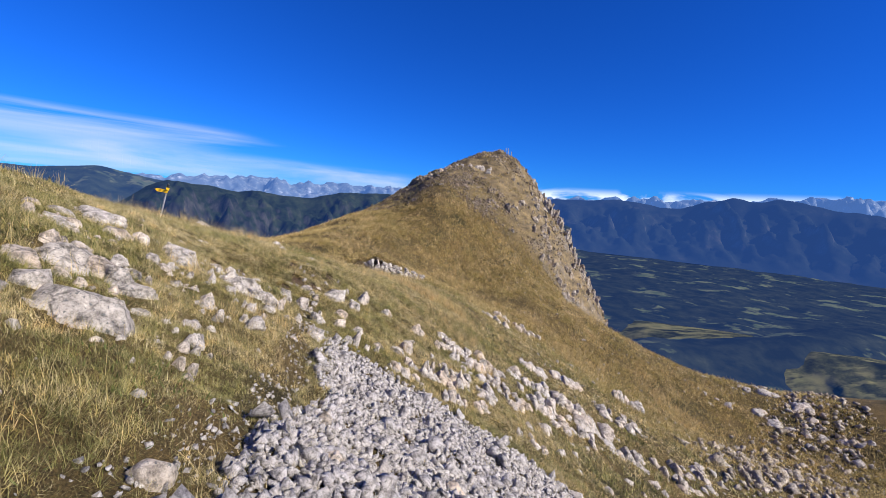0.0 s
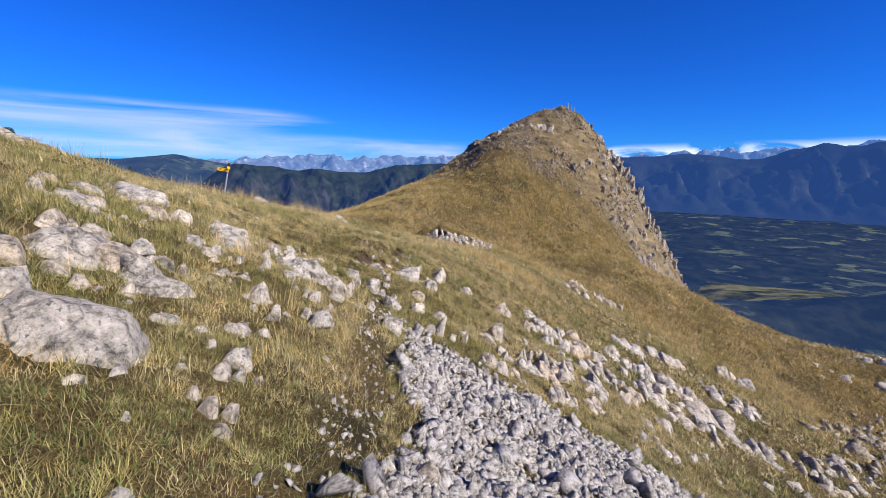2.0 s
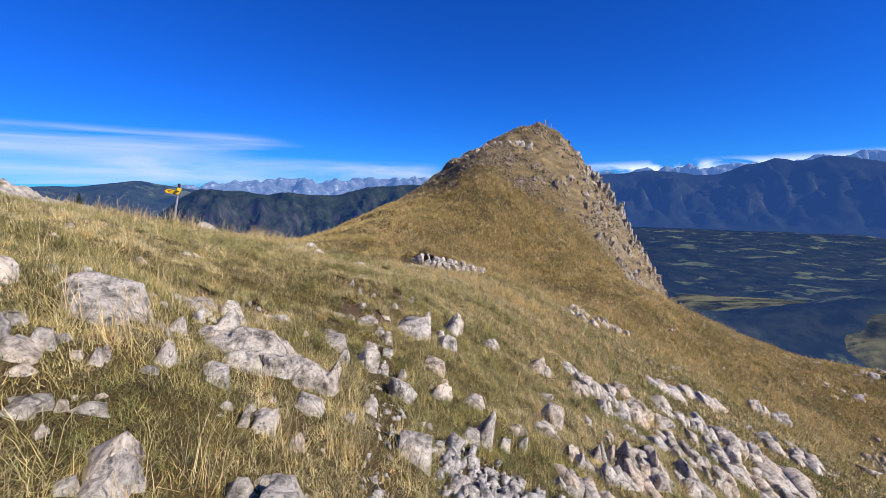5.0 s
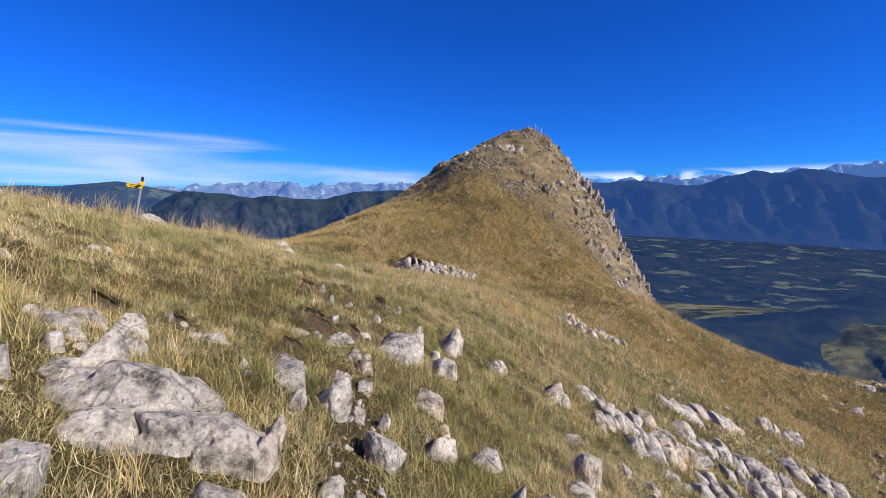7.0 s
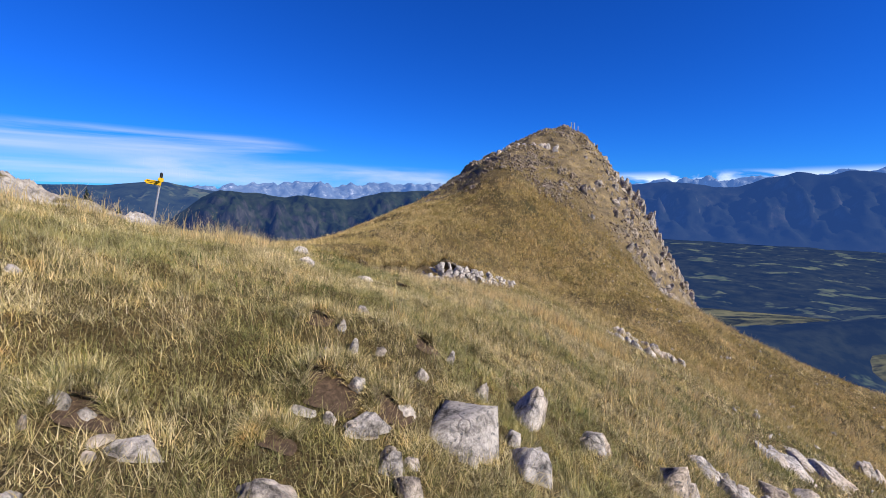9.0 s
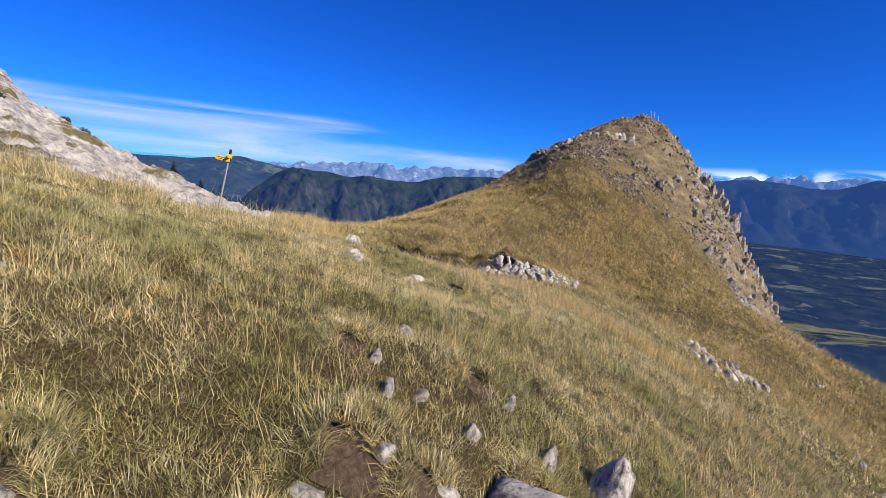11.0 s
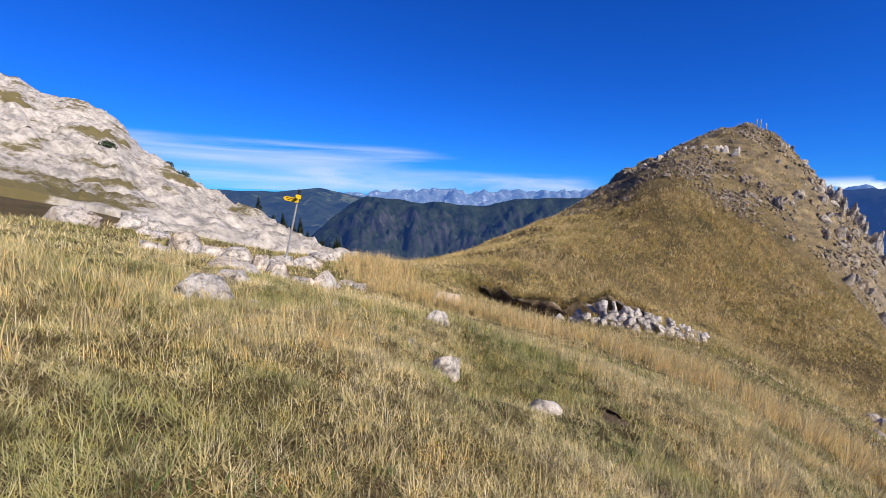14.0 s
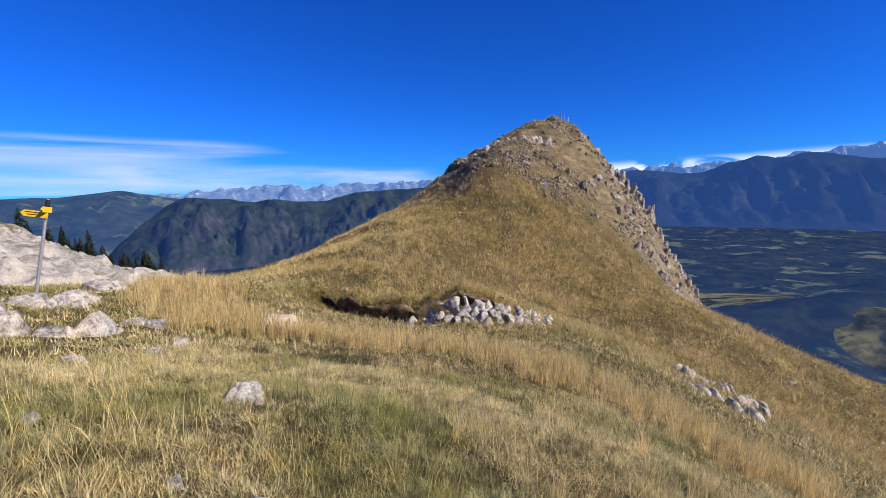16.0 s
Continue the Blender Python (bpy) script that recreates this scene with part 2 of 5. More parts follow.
def distance_material(name, stops, scale, haze_color, haze_strength, cliffs=None, stretch=None, fields=None):
    """Far landscape; even emission stands in for the pale air light of distance."""
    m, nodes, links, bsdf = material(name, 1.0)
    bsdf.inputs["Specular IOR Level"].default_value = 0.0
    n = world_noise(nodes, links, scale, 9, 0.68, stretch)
    col = ramp(nodes, links, n, stops)
    if fields:
        big = world_noise(nodes, links, fields[0], 5, 0.6, fields[3])
        mask = ramp(nodes, links, big, [(fields[1], (0, 0, 0)), (fields[1] + 0.045, (1, 1, 1))])
        tone = world_noise(nodes, links, fields[0] * 3, 2, 0.5)
        col = mix(nodes, links, mask, col, ramp(nodes, links, tone, fields[2]))
    if cliffs:
        geo = nodes.new("ShaderNodeNewGeometry")
        sep = nodes.new("ShaderNodeSeparateXYZ")
        links.new(geo.outputs["Normal"], sep.inputs[0])
        mr = nodes.new("ShaderNodeMapRange")
        mr.inputs[1].default_value, mr.inputs[2].default_value = cliffs[0], cliffs[1]
        links.new(sep.outputs[2], mr.inputs[0])
        streak = world_noise(nodes, links, scale * 1.5, 6, 0.8, (1, 1, 0.15))
        face = ramp(nodes, links, streak, [(0.42, cliffs[2]), (0.66, cliffs[3])])
        col = mix(nodes, links, mr.outputs[0], col, face)
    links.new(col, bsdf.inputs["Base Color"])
    bsdf.inputs["Emission Color"].default_value = (*haze_color, 1)
    bsdf.inputs["Emission Strength"].default_value = haze_strength
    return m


# Blue haze of the air, emitted by the far land itself.
HAZE_GLOW = (0.07, 0.21, 0.75)
M_FOREST = distance_material("far_forest", [(0.35, (0.008, 0.014, 0.01)), (0.6, (0.025, 0.035, 0.02)), (0.75, (0.06, 0.06, 0.035))], 0.02, HAZE_GLOW, 0.085, cliffs=(0.66, 0.4, (0.02, 0.023, 0.025), (0.07, 0.068, 0.065)), fields=(0.0035, 0.63, [(0.3, (0.07, 0.09, 0.03)), (0.7, (0.11, 0.12, 0.05))], (1, 1, 1)))
M_HILL = distance_material("far_alp", [(0.35, (0.01, 0.017, 0.012)), (0.6, (0.03, 0.04, 0.022)), (0.75, (0.06, 0.07, 0.03))], 0.012, HAZE_GLOW, 0.16, fields=(0.005, 0.55, [(0.3, (0.055, 0.075, 0.035)), (0.7, (0.1, 0.105, 0.055))], (1, 1, 1)))
M_RIDGE = distance_material("far_ridge", [(0.35, (0.007, 0.011, 0.01)), (0.6, (0.016, 0.02, 0.017)), (0.78, (0.045, 0.042, 0.034))], 0.009, HAZE_GLOW, 0.2, cliffs=(0.62, 0.42, (0.03, 0.033, 0.035), (0.12, 0.11, 0.1)))
M_VALLEY = distance_material("valley_floor", [(0.42, (0.007, 0.011, 0.009)), (0.6, (0.022, 0.028, 0.018)), (0.74, (0.05, 0.056, 0.03))], 0.02, HAZE_GLOW, 0.09, fields=(0.0085, 0.57, [(0.3, (0.055, 0.08, 0.035)), (0.7, (0.12, 0.13, 0.065))], (1.0, 1.1, 1)))
M_SPUR = distance_material("spur_meadow", [(0.38, (0.012, 0.016, 0.012)), (0.5, (0.05, 0.055, 0.025)), (0.62, (0.15, 0.14, 0.065))], 0.02, HAZE_GLOW, 0.05, fields=(0.012, 0.5, [(0.3, (0.13, 0.13, 0.055)), (0.7, (0.2, 0.185, 0.08))], (0.5, 1.5, 1)))
# Stronger, paler blue emission imitates the haze over the snow peaks.
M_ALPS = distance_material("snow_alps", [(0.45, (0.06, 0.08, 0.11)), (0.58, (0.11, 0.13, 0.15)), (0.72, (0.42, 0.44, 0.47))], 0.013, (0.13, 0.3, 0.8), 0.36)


def slope_rock():
    m, nodes, links, bsdf = material("karst_slope", 0.95)
    fine = world_noise(nodes, links, 1.3, 9, 0.75)
    streak = world_noise(nodes, links, 0.5, 7, 0.7, (1.6, 1.6, 0.3))
    col = ramp(nodes, links, fine, [(0.32, (0.17, 0.155, 0.14)), (0.44, (0.45, 0.415, 0.37)), (0.6, (0.66, 0.61, 0.545))])
    col = mix(nodes, links, 0.55, col, ramp(nodes, links, streak, [(0.4, (0.32, 0.3, 0.28)), (0.52, (1.1, 1.06, 1.0))]), "MULTIPLY")
    turf = world_noise(nodes, links, 0.16, 8, 0.68, (1, 1, 2.2))
    mask = ramp(nodes, links, turf, [(0.54, (0, 0, 0)), (0.6, (1, 1, 1))])
    col = mix(nodes, links, mask, col, (0.17, 0.14, 0.06))
    links.new(col, bsdf.inputs["Base Color"])
    bump(nodes, links, bsdf, mix(nodes, links, 0.5, fine, streak), 1.0, 0.5)
    return m


M_KARST = slope_rock()

# ---- the ridge: heights along nine lines that run with the walk ----
LINE_X = np.array([-28, -18, -11, -6.5, -3, 1, 7, 16, 30.0])
LINE_Y = np.array([-5, 2, 6, 10, 14, 19, 25, 34, 46, 60, 80.0])
LINES = np.array(
    [
        [8.76, 5.29, 3.61, 2.40, 1.40, 0.47, -2.10, -3.14, -7.79, -16.73, -30.73],
        [7.17, 4.17, 2.26, 0.23, 0.37, -0.20, -1.87, -3.45, -3.83, -7.51, -21.10],
        [5.27, 3.61, 2.47, 1.03, 0.16, -1.31, -1.86, -1.88, -0.71, -0.63, -14.12],
        [3.45, 2.75, 1.51, 0.52, -0.22, -1.67, -2.68, -1.93, 0.49, 3.87, -10.00],
        [1.65, 0.76, -0.14, -0.78, -0.92, -2.12, -2.86, -3.60, 2.06, 5.53, -7.63],
        [-0.60, -0.66, -2.23, -2.90, -3.10, -3.55, -4.25, -5.05, 0.65, 7.79, -5.55],
        [-3.89, -4.87, -5.75, -6.50, -6.35, -6.45, -7.10, -5.86, -3.48, 6.50, -6.88],
        [-9.53, -9.46, -9.28, -8.86, -8.70, -9.30, -10.80, -9.16, -14.23, -5.43, -17.24],
        [-18.45, -15.80, -14.27, -12.77, -11.41, -10.07, -9.07, -10.98, -22.44, -36.50, -49.85],
    ]
)


BENDS = {}


def cardinal(knots, v):
    """Natural cubic spline weights of each knot at v, straight beyond the ends."""
    n, h = len(knots), np.diff(knots)
    if n not in BENDS:
        a, r = np.zeros((n, n)), np.zeros((n, n))
        a[0, 0] = a[-1, -1] = 1
        for i in range(1, n - 1):
            a[i, i - 1], a[i, i], a[i, i + 1] = h[i - 1], 2 * (h[i - 1] + h[i]), h[i]
            r[i, i - 1], r[i, i], r[i, i + 1] = 6 / h[i - 1], -6 / h[i - 1] - 6 / h[i], 6 / h[i]
        BENDS[n] = np.linalg.solve(a, r)
    m, one = BENDS[n], np.eye(n)
    v = np.asarray(v, float)
    w = np.clip(v, knots[0], knots[-1])
    i = np.clip(np.searchsorted(knots, w) - 1, 0, n - 2)
    hh = h[i]
    p, q = (knots[i + 1] - w) / hh, (w - knots[i]) / hh
    out = p[..., None] * one[i] + q[..., None] * one[i + 1] + ((p**3 - p) * hh * hh / 6)[..., None] * m[i] + ((q**3 - q) * hh * hh / 6)[..., None] * m[i + 1]
    for side, k, j in ((v < knots[0], 0, 1), (v > knots[-1], n - 1, n - 2)):
        d = abs(knots[j] - knots[k])
        out = out + np.where(side, np.abs(v - knots[k]), 0)[..., None] * ((one[k] - one[j]) / d + m[j] * d / 6)
    return out


def seg_dist(x, y, ax, ay, bx, by):
    """Distance from a segment, and the share along it."""
    ux, uy = bx - ax, by - ay
    s = np.clip(((x - ax) * ux + (y - ay) * uy) / (ux * ux + uy * uy), 0, 1)
    return np.hypot(x - ax - s * ux, y - ay - s * uy), s


HOLLOWS = (
    (-4.28, 9.48, 0.11), (-3.55, 10.22, 0.15), (-3.6, 9.74, 0.08), (-4.4, 9.62, 0.09), (-4.69, 9.28, 0.11), (-3.21, 11.25, 0.1),
    (-3.9, 10.88, 0.1), (-4.12, 14.28, 0.16), (-3.5, 10.42, 0.09), (-3.22, 10.3, 0.1), (-2.76, 10.74, 0.1),
)


def scrape(x, y):
    """1 on the small scrapes of bare earth."""
    out = np.zeros(np.shape(x))
    for a, b, r in HOLLOWS:
        out = np.maximum(out, smooth(1.1, 0.85, np.hypot((x - a) / 1.3, y - b) / r))
    return out


def hollow(x, y):
    """The dark scoop under the turf beside the rock ledge."""
    d, _ = seg_dist(x, y, -9.0, 25.3, -6.3, 24.8)
    return smooth(1.3, 0.3, d)


def scree(x, y):
    """1 on the tongue of broken stones below the path."""
    left = np.interp(y, [2, 3.75, 4.3, 5.7, 6.74, 8.0, 8.6], [-1.35, -1.45, -1.52, -1.6, -1.88, -2.16, -2.2])
    inside = np.minimum(np.minimum(x - left, 8.35 - y), 3.4 - x)
    return smooth(-0.12, 0.16, inside + 0.16 * vnoise(x * 1.9, y * 1.9, 3))


PATH_LINE = ((-1.72, 3.2), (-1.78, 4.6), (-1.9, 5.5), (-2.1, 6.3), (-2.28, 7.0), (-2.52, 7.6), (-2.74, 8.6), (-2.84, 9.1), (-3.1, 9.6))


def track(x, y):
    """1 on the trodden path."""
    best = np.full(np.shape(x), 9.0)
    for k, (a, b) in enumerate(zip(PATH_LINE, PATH_LINE[1:])):
        d, _ = seg_dist(x, y, *a, *b)
        best = np.minimum(best, d + 0.012 * k)
    return smooth(0.27, 0.1, best + 0.1 * vnoise(x * 3.1, y * 3.1, 5))


# low swells and dips: x, y, reach, rise
SWELLS = ((-3.6, 11.0, 0.7, 0.17), (-4.4, 14.0, 0.9, -0.17), (-5.3, 13.7, 0.6, -0.08), (-4.5, 9.5, 0.5, -0.13), (-4.2, 22.8, 1.3, -0.2), (4.9, 60.2, 1.5, 0.45), (9.2, 57.5, 1.7, -0.8), (10.6, 60.4, 1.5, -1.3), (15.2, 59.5, 1.6, -1.2))


def height(x, y):
    """The ground's height, without the finest roughness."""
    x, y = np.asarray(x, float), np.asarray(y, float)
    z = np.einsum("...i,ij,...j->...", cardinal(LINE_X, x), LINES, cardinal(LINE_Y, y))
    for a, b, r, d in SWELLS:
        z = z + d * np.exp(-((x - a) ** 2 + (y - b) ** 2) / (2 * r * r))
    far = smooth(18, 45, y)
    z = z + 0.05 * fbm(x / 1.5, y / 1.5, 11, 3) * (1 - far) + far * (0.22 * fbm(x / 4.5, y / 4.5, 12, 5, 0.55))
    # low steps of turf and rock across the summit cone
    cone = smooth(46, 52, y) * smooth(1.5, 4.0, z)
    z = z + cone * 0.35 * vnoise(x / 1.2 + 3 * z / 9, z * 1.4 + y / 5, 21)
    z = z - 0.5 * hollow(x, y) - 0.05 * track(x, y)
    z = z + 0.1 * scree(x, y) * fbm(x * 1.3, y * 1.3, 31, 2)
    near = smooth(24, 14, y) * smooth(-16, -9, x) * smooth(9, 3, x)
    z = z + near * (0.035 * vnoise(x * 2.8, y * 2.8, 41) + 0.028 * vnoise(x * 5.3, y * 5.3, 42))
    return z


def flat_height(x, y):
    return float(height(np.array([x]), np.array([y]))[0])


def spaced(*runs):
    out = [np.array([runs[0][0]])]
    for a, b, step in runs:
        out.append(np.linspace(a, b, int(round((b - a) / step)) + 1)[1:])
    return np.concatenate(out)


gx = spaced((-44, -20, 0.8), (-20, -9, 0.25), (-9, 3.5, 0.1), (3.5, 12, 0.2), (12, 48, 0.5))
gy = spaced((-16, 0, 0.8), (0, 18, 0.105), (18, 34, 0.16), (34, 72, 0.3), (72, 104, 1.6))
GX, GY = np.meshgrid(gx, gy, indexing="ij")
GZ = height(GX, GY)
verts = np.stack([GX, GY, GZ], -1).reshape(-1, 3)
tagged(new("ground", mesh_fast("ground", verts, grid_faces(len(gx), len(gy)), [M_SOIL], True)), "dry brown and olive alpine turf on a mountain ridge", "ground", kind="structure")

# ---- distance ----
EYE = np.array([-3.0, 8.0, 0.9])


def polar(name, az, r, zfun, mat, label):
    """A strip of far land over bearings az (degrees) and distances r."""
    A, R = np.meshgrid(np.radians(az), r, indexing="ij")
    X, Y = EYE[0] + R * np.sin(A), EYE[1] + R * np.cos(A)
    Z = zfun(np.degrees(A), R, X, Y)
    v = np.stack([X, Y, Z], -1).reshape(-1, 3)
    return tagged(new(name, mesh_fast(name, v, grid_faces(len(az), len(r))[:, ::-1], [mat], True)), label, "backdrop", kind="structure")


def crest(points, jag, scale, seed):
    a, e = np.array(points).T

    def f(az):
        return np.interp(az, a, e) + jag * fbm(az / scale, az * 0 + seed, seed, 5, 0.55)

    return f


FLOOR = -232.0


def range_of_hills(name, az, r0, front, back, top, foot, mat, label, rough=0.12, power=1.0, steps=60):
    s = np.concatenate([np.linspace(0, 1, steps), 1 + np.linspace(0.05, 1, 12)])
    r = np.where(s <= 1, r0 - front + s * front, r0 + (s - 1) * back)

    def z(A, R, X, Y):
        zc = EYE[2] + r0 * np.tan(np.radians(top(A)))
        up = np.clip((R - (r0 - front)) / front, 0, 1) ** power
        down = np.clip((R - r0) / back, 0, 1)
        ribs = fbm(A / 2.6, R / front * 3.0 + A / 5, 61, 5, 0.6) * np.sin(np.pi * np.clip(up, 0, 1)) * rough
        h = foot + (zc - foot) * np.clip(up + ribs, -0.05, 1.0 + 0 * up) * (1 - 0.4 * down)
        return h

    return polar(name, az, r, z, mat, label)


def valley_height(A, R, X, Y):
    z = FLOOR + 16 * fbm(X / 420, Y / 420, 71, 4) + 4 * fbm(X / 60, Y / 60, 72, 3)
    rise = smooth(800, 60, R)
    z = z + rise * (-14 - FLOOR) - 25 * smooth(40, 160, R) * rise
    # a long low spur with meadows
    d = np.abs(Y - (0.36 * X + 560) - 30 * vnoise(X / 150, Y / 150, 73))
    z = z + 46 * smooth(150, 10, d) * smooth(150, 330, X) * smooth(760, 380, R * 0 + np.abs(X - 420))
    return z


# Haze on this far land comes from its emissive materials.
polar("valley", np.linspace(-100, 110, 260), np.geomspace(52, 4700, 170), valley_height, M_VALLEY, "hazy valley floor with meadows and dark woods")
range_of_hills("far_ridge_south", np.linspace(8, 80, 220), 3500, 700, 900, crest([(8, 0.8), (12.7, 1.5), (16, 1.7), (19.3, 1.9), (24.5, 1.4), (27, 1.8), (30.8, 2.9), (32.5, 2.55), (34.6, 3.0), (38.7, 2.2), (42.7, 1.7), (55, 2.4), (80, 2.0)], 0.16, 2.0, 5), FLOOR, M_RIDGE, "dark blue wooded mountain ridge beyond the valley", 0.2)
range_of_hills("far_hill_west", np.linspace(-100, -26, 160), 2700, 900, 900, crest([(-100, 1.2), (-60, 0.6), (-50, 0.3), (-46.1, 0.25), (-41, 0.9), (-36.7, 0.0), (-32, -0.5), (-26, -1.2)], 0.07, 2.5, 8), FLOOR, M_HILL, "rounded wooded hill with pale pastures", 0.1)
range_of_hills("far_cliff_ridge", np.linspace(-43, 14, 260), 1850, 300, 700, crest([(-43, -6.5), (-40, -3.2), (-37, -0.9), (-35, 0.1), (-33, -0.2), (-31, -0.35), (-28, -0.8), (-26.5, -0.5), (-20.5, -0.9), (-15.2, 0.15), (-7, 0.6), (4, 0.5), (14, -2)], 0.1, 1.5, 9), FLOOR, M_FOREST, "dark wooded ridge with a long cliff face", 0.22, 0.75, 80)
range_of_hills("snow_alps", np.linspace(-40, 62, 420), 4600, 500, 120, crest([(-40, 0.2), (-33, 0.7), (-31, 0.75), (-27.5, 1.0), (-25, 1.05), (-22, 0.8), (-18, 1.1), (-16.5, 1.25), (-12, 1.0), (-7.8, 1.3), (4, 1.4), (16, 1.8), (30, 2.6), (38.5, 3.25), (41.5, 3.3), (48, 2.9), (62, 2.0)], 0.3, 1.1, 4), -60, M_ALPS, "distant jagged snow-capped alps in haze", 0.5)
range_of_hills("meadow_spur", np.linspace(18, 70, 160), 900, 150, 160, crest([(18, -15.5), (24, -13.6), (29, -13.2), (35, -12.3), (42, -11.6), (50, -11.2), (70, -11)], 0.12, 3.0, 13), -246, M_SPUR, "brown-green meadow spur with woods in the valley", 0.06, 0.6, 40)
far_plain = bmesh.new()
bmesh.ops.create_circle(far_plain, cap_ends=True, segments=64, radius=4900)
bmesh.ops.translate(far_plain, verts=far_plain.verts, vec=(0, 0, FLOOR - 45))
me = bpy.data.meshes.new("ground_far")
far_plain.to_mesh(me)
me.materials.append(M_VALLEY)
tagged(new("ground_far", me), "dark hazy lowland reaching the horizon", "ground", kind="structure")


# limestone slope above the saddle
SLOPE_EYE = np.array([-4.0, 11.0, 0.95])


def karst_point(A, S):
    """Bearing A (degrees), S from 0 at the foot to 1 at the crest, up to 1.3 behind it."""
    rf = np.interp(A, [-160, -100, -75, -64, -56, -50, -44, -38, -34], [45, 30, 25, 22, 20.5, 19.5, 19.5, 22, 23])
    rc = np.interp(A, [-160, -100, -75, -64, -56, -50, -44, -38, -34], [160, 150, 130, 105, 75, 50, 36, 27, 25.5])
    ef = np.interp(A, [-160, -100, -75, -69, -64, -56, -50, -44, -38, -34], [6, 4, 0.5, -0.6, -2.2, -4.6, -7.0, -8.2, -9.0, -9.6])
    ec = np.interp(A, [-160, -100, -74, -70, -67, -64, -61.8, -60, -57, -53, -48.5, -46, -43, -40, -37, -34], [14, 15, 11.2, 10, 8.7, 8.4, 7.1, 4.7, 2.0, -0.9, -3.0, -4.0, -6.2, -7.8, -9.4, -10.5])
    ec = ec + 0.28 * fbm(A / 1.6, A * 0 + 2.5, 81, 4, 0.6)
    s = np.clip(S, 0, 1)
    R = np.where(S <= 1, rf + (rc - rf) * s**1.25, rc + (S - 1) * 60)
    el = ef + (ec - ef) * (1 - (1 - s) ** 1.35)
    z = SLOPE_EYE[2] + R * np.tan(np.radians(el)) - np.where(S > 1, (S - 1) * 70, 0)
    X, Y = SLOPE_EYE[0] + R * np.sin(np.radians(A)), SLOPE_EYE[1] + R * np.cos(np.radians(A))
    bulge = np.sin(np.pi * s) * smooth(0.0, 0.15, s)
    k = R * 0.017
    z = z + k * bulge * (1.1 * fbm(X / 9, z / 6 + Y / 14, 82, 5, 0.6) + 0.45 * np.abs(fbm(X / 3 + z / 3, Y / 3, 83, 4, 0.6)))
    z = z + (0.3 * fbm(X / 1.1, Y / 1.1, 84, 4, 0.6) + 0.5 * np.abs(fbm(X / 2.6, z / 1.4 + Y / 5, 85, 3))) * smooth(0, 0.05, s)
    return X, Y, z


KA, KS = np.meshgrid(np.linspace(-150, -34, 430), np.concatenate([np.linspace(-0.0, 1, 120), 1 + np.linspace(0.02, 1.2, 12)]), indexing="ij")
KX, KY, KZ = karst_point(KA, KS)
KZ[:, 0] -= 3
tagged(new("limestone_slope", mesh_fast("limestone_slope", np.stack([KX, KY, KZ], -1).reshape(-1, 3), grid_faces(*KA.shape)[:, ::-1], [M_KARST], True)), "pale grey limestone mountainside with patches of turf", "rock slope", kind="structure")


# ---- clouds: thin sheets of ice cloud and small heaps over the far ridges ----
def cloud_material(name, stretch, lo, hi, strength, seed):
    m = bpy.data.materials.new(name)
    m.use_nodes = True
    nodes, links = m.node_tree.nodes, m.node_tree.links
    nodes.clear()
    co = nodes.new("ShaderNodeTexCoord")
    mp = nodes.new("ShaderNodeMapping")
    mp.inputs["Scale"].default_value = stretch
    mp.inputs["Location"].default_value = (seed, seed * 0.7, 0)
    links.new(co.outputs["UV"], mp.inputs[0])
    n = nodes.new("ShaderNodeTexNoise")
    n.inputs["Scale"].default_value, n.inputs["Detail"].default_value, n.inputs["Roughness"].default_value, n.inputs["Distortion"].default_value = 1.0, 9, 0.55, 0.4
    links.new(mp.outputs[0], n.inputs["Vector"])
    body = ramp(nodes, links, n.outputs["Fac"], [(lo, (0, 0, 0)), (hi, (1, 1, 1))])
    att = nodes.new("ShaderNodeAttribute")
    att.attribute_name = "edge"
    mul = nodes.new("ShaderNodeMath")
    mul.operation = "MULTIPLY"
    links.new(body, mul.inputs[0])
    links.new(att.outputs["Fac"], mul.inputs[1])
    em = nodes.new("ShaderNodeEmission")
    em.inputs["Color"].default_value, em.inputs["Strength"].default_value = (0.72, 0.82, 1.0, 1), strength
    tr = nodes.new("ShaderNodeBsdfTransparent")
    mx = nodes.new("ShaderNodeMixShader")
    links.new(mul.outputs[0], mx.inputs[0])
    links.new(tr.outputs[0], mx.inputs[1])
    links.new(em.outputs[0], mx.inputs[2])
    out = nodes.new("ShaderNodeOutputMaterial")
    links.new(mx.outputs[0], out.inputs["Surface"])
    return m


def cloud_sheet(name, az0, az1, low, high, mat, label, shape):
    """A curved sheet of cloud 4.75 km out; low, high: elevation in degrees; shape(u, v): its density."""
    nu, nv = 120, 30
    U, V = np.meshgrid(np.linspace(0, 1, nu), np.linspace(0, 1, nv), indexing="ij")
    A, E = np.radians(az0 + (az1 - az0) * U), np.radians(low + (high - low) * V)
    R = 4800.0
    v = np.stack([EYE[0] + R * np.sin(A) * np.cos(E), EYE[1] + R * np.cos(A) * np.cos(E), EYE[2] + R * np.sin(E)], -1).reshape(-1, 3)
    f = grid_faces(nu, nv)
    me = mesh_fast(name, v, f, [mat], True)
    uv = me.uv_layers.new(name="UVMap")
    uv.data.foreach_set("uv", np.stack([U, V], -1).reshape(-1, 2)[f.ravel()].astype(np.float32).ravel())
    at = me.attributes.new("edge", "FLOAT", "POINT")
    at.data.foreach_set("value", np.clip(shape(U, V), 0, 1).astype(np.float32).ravel())
    return tagged(new(name, me), label, "cloud", kind="structure")


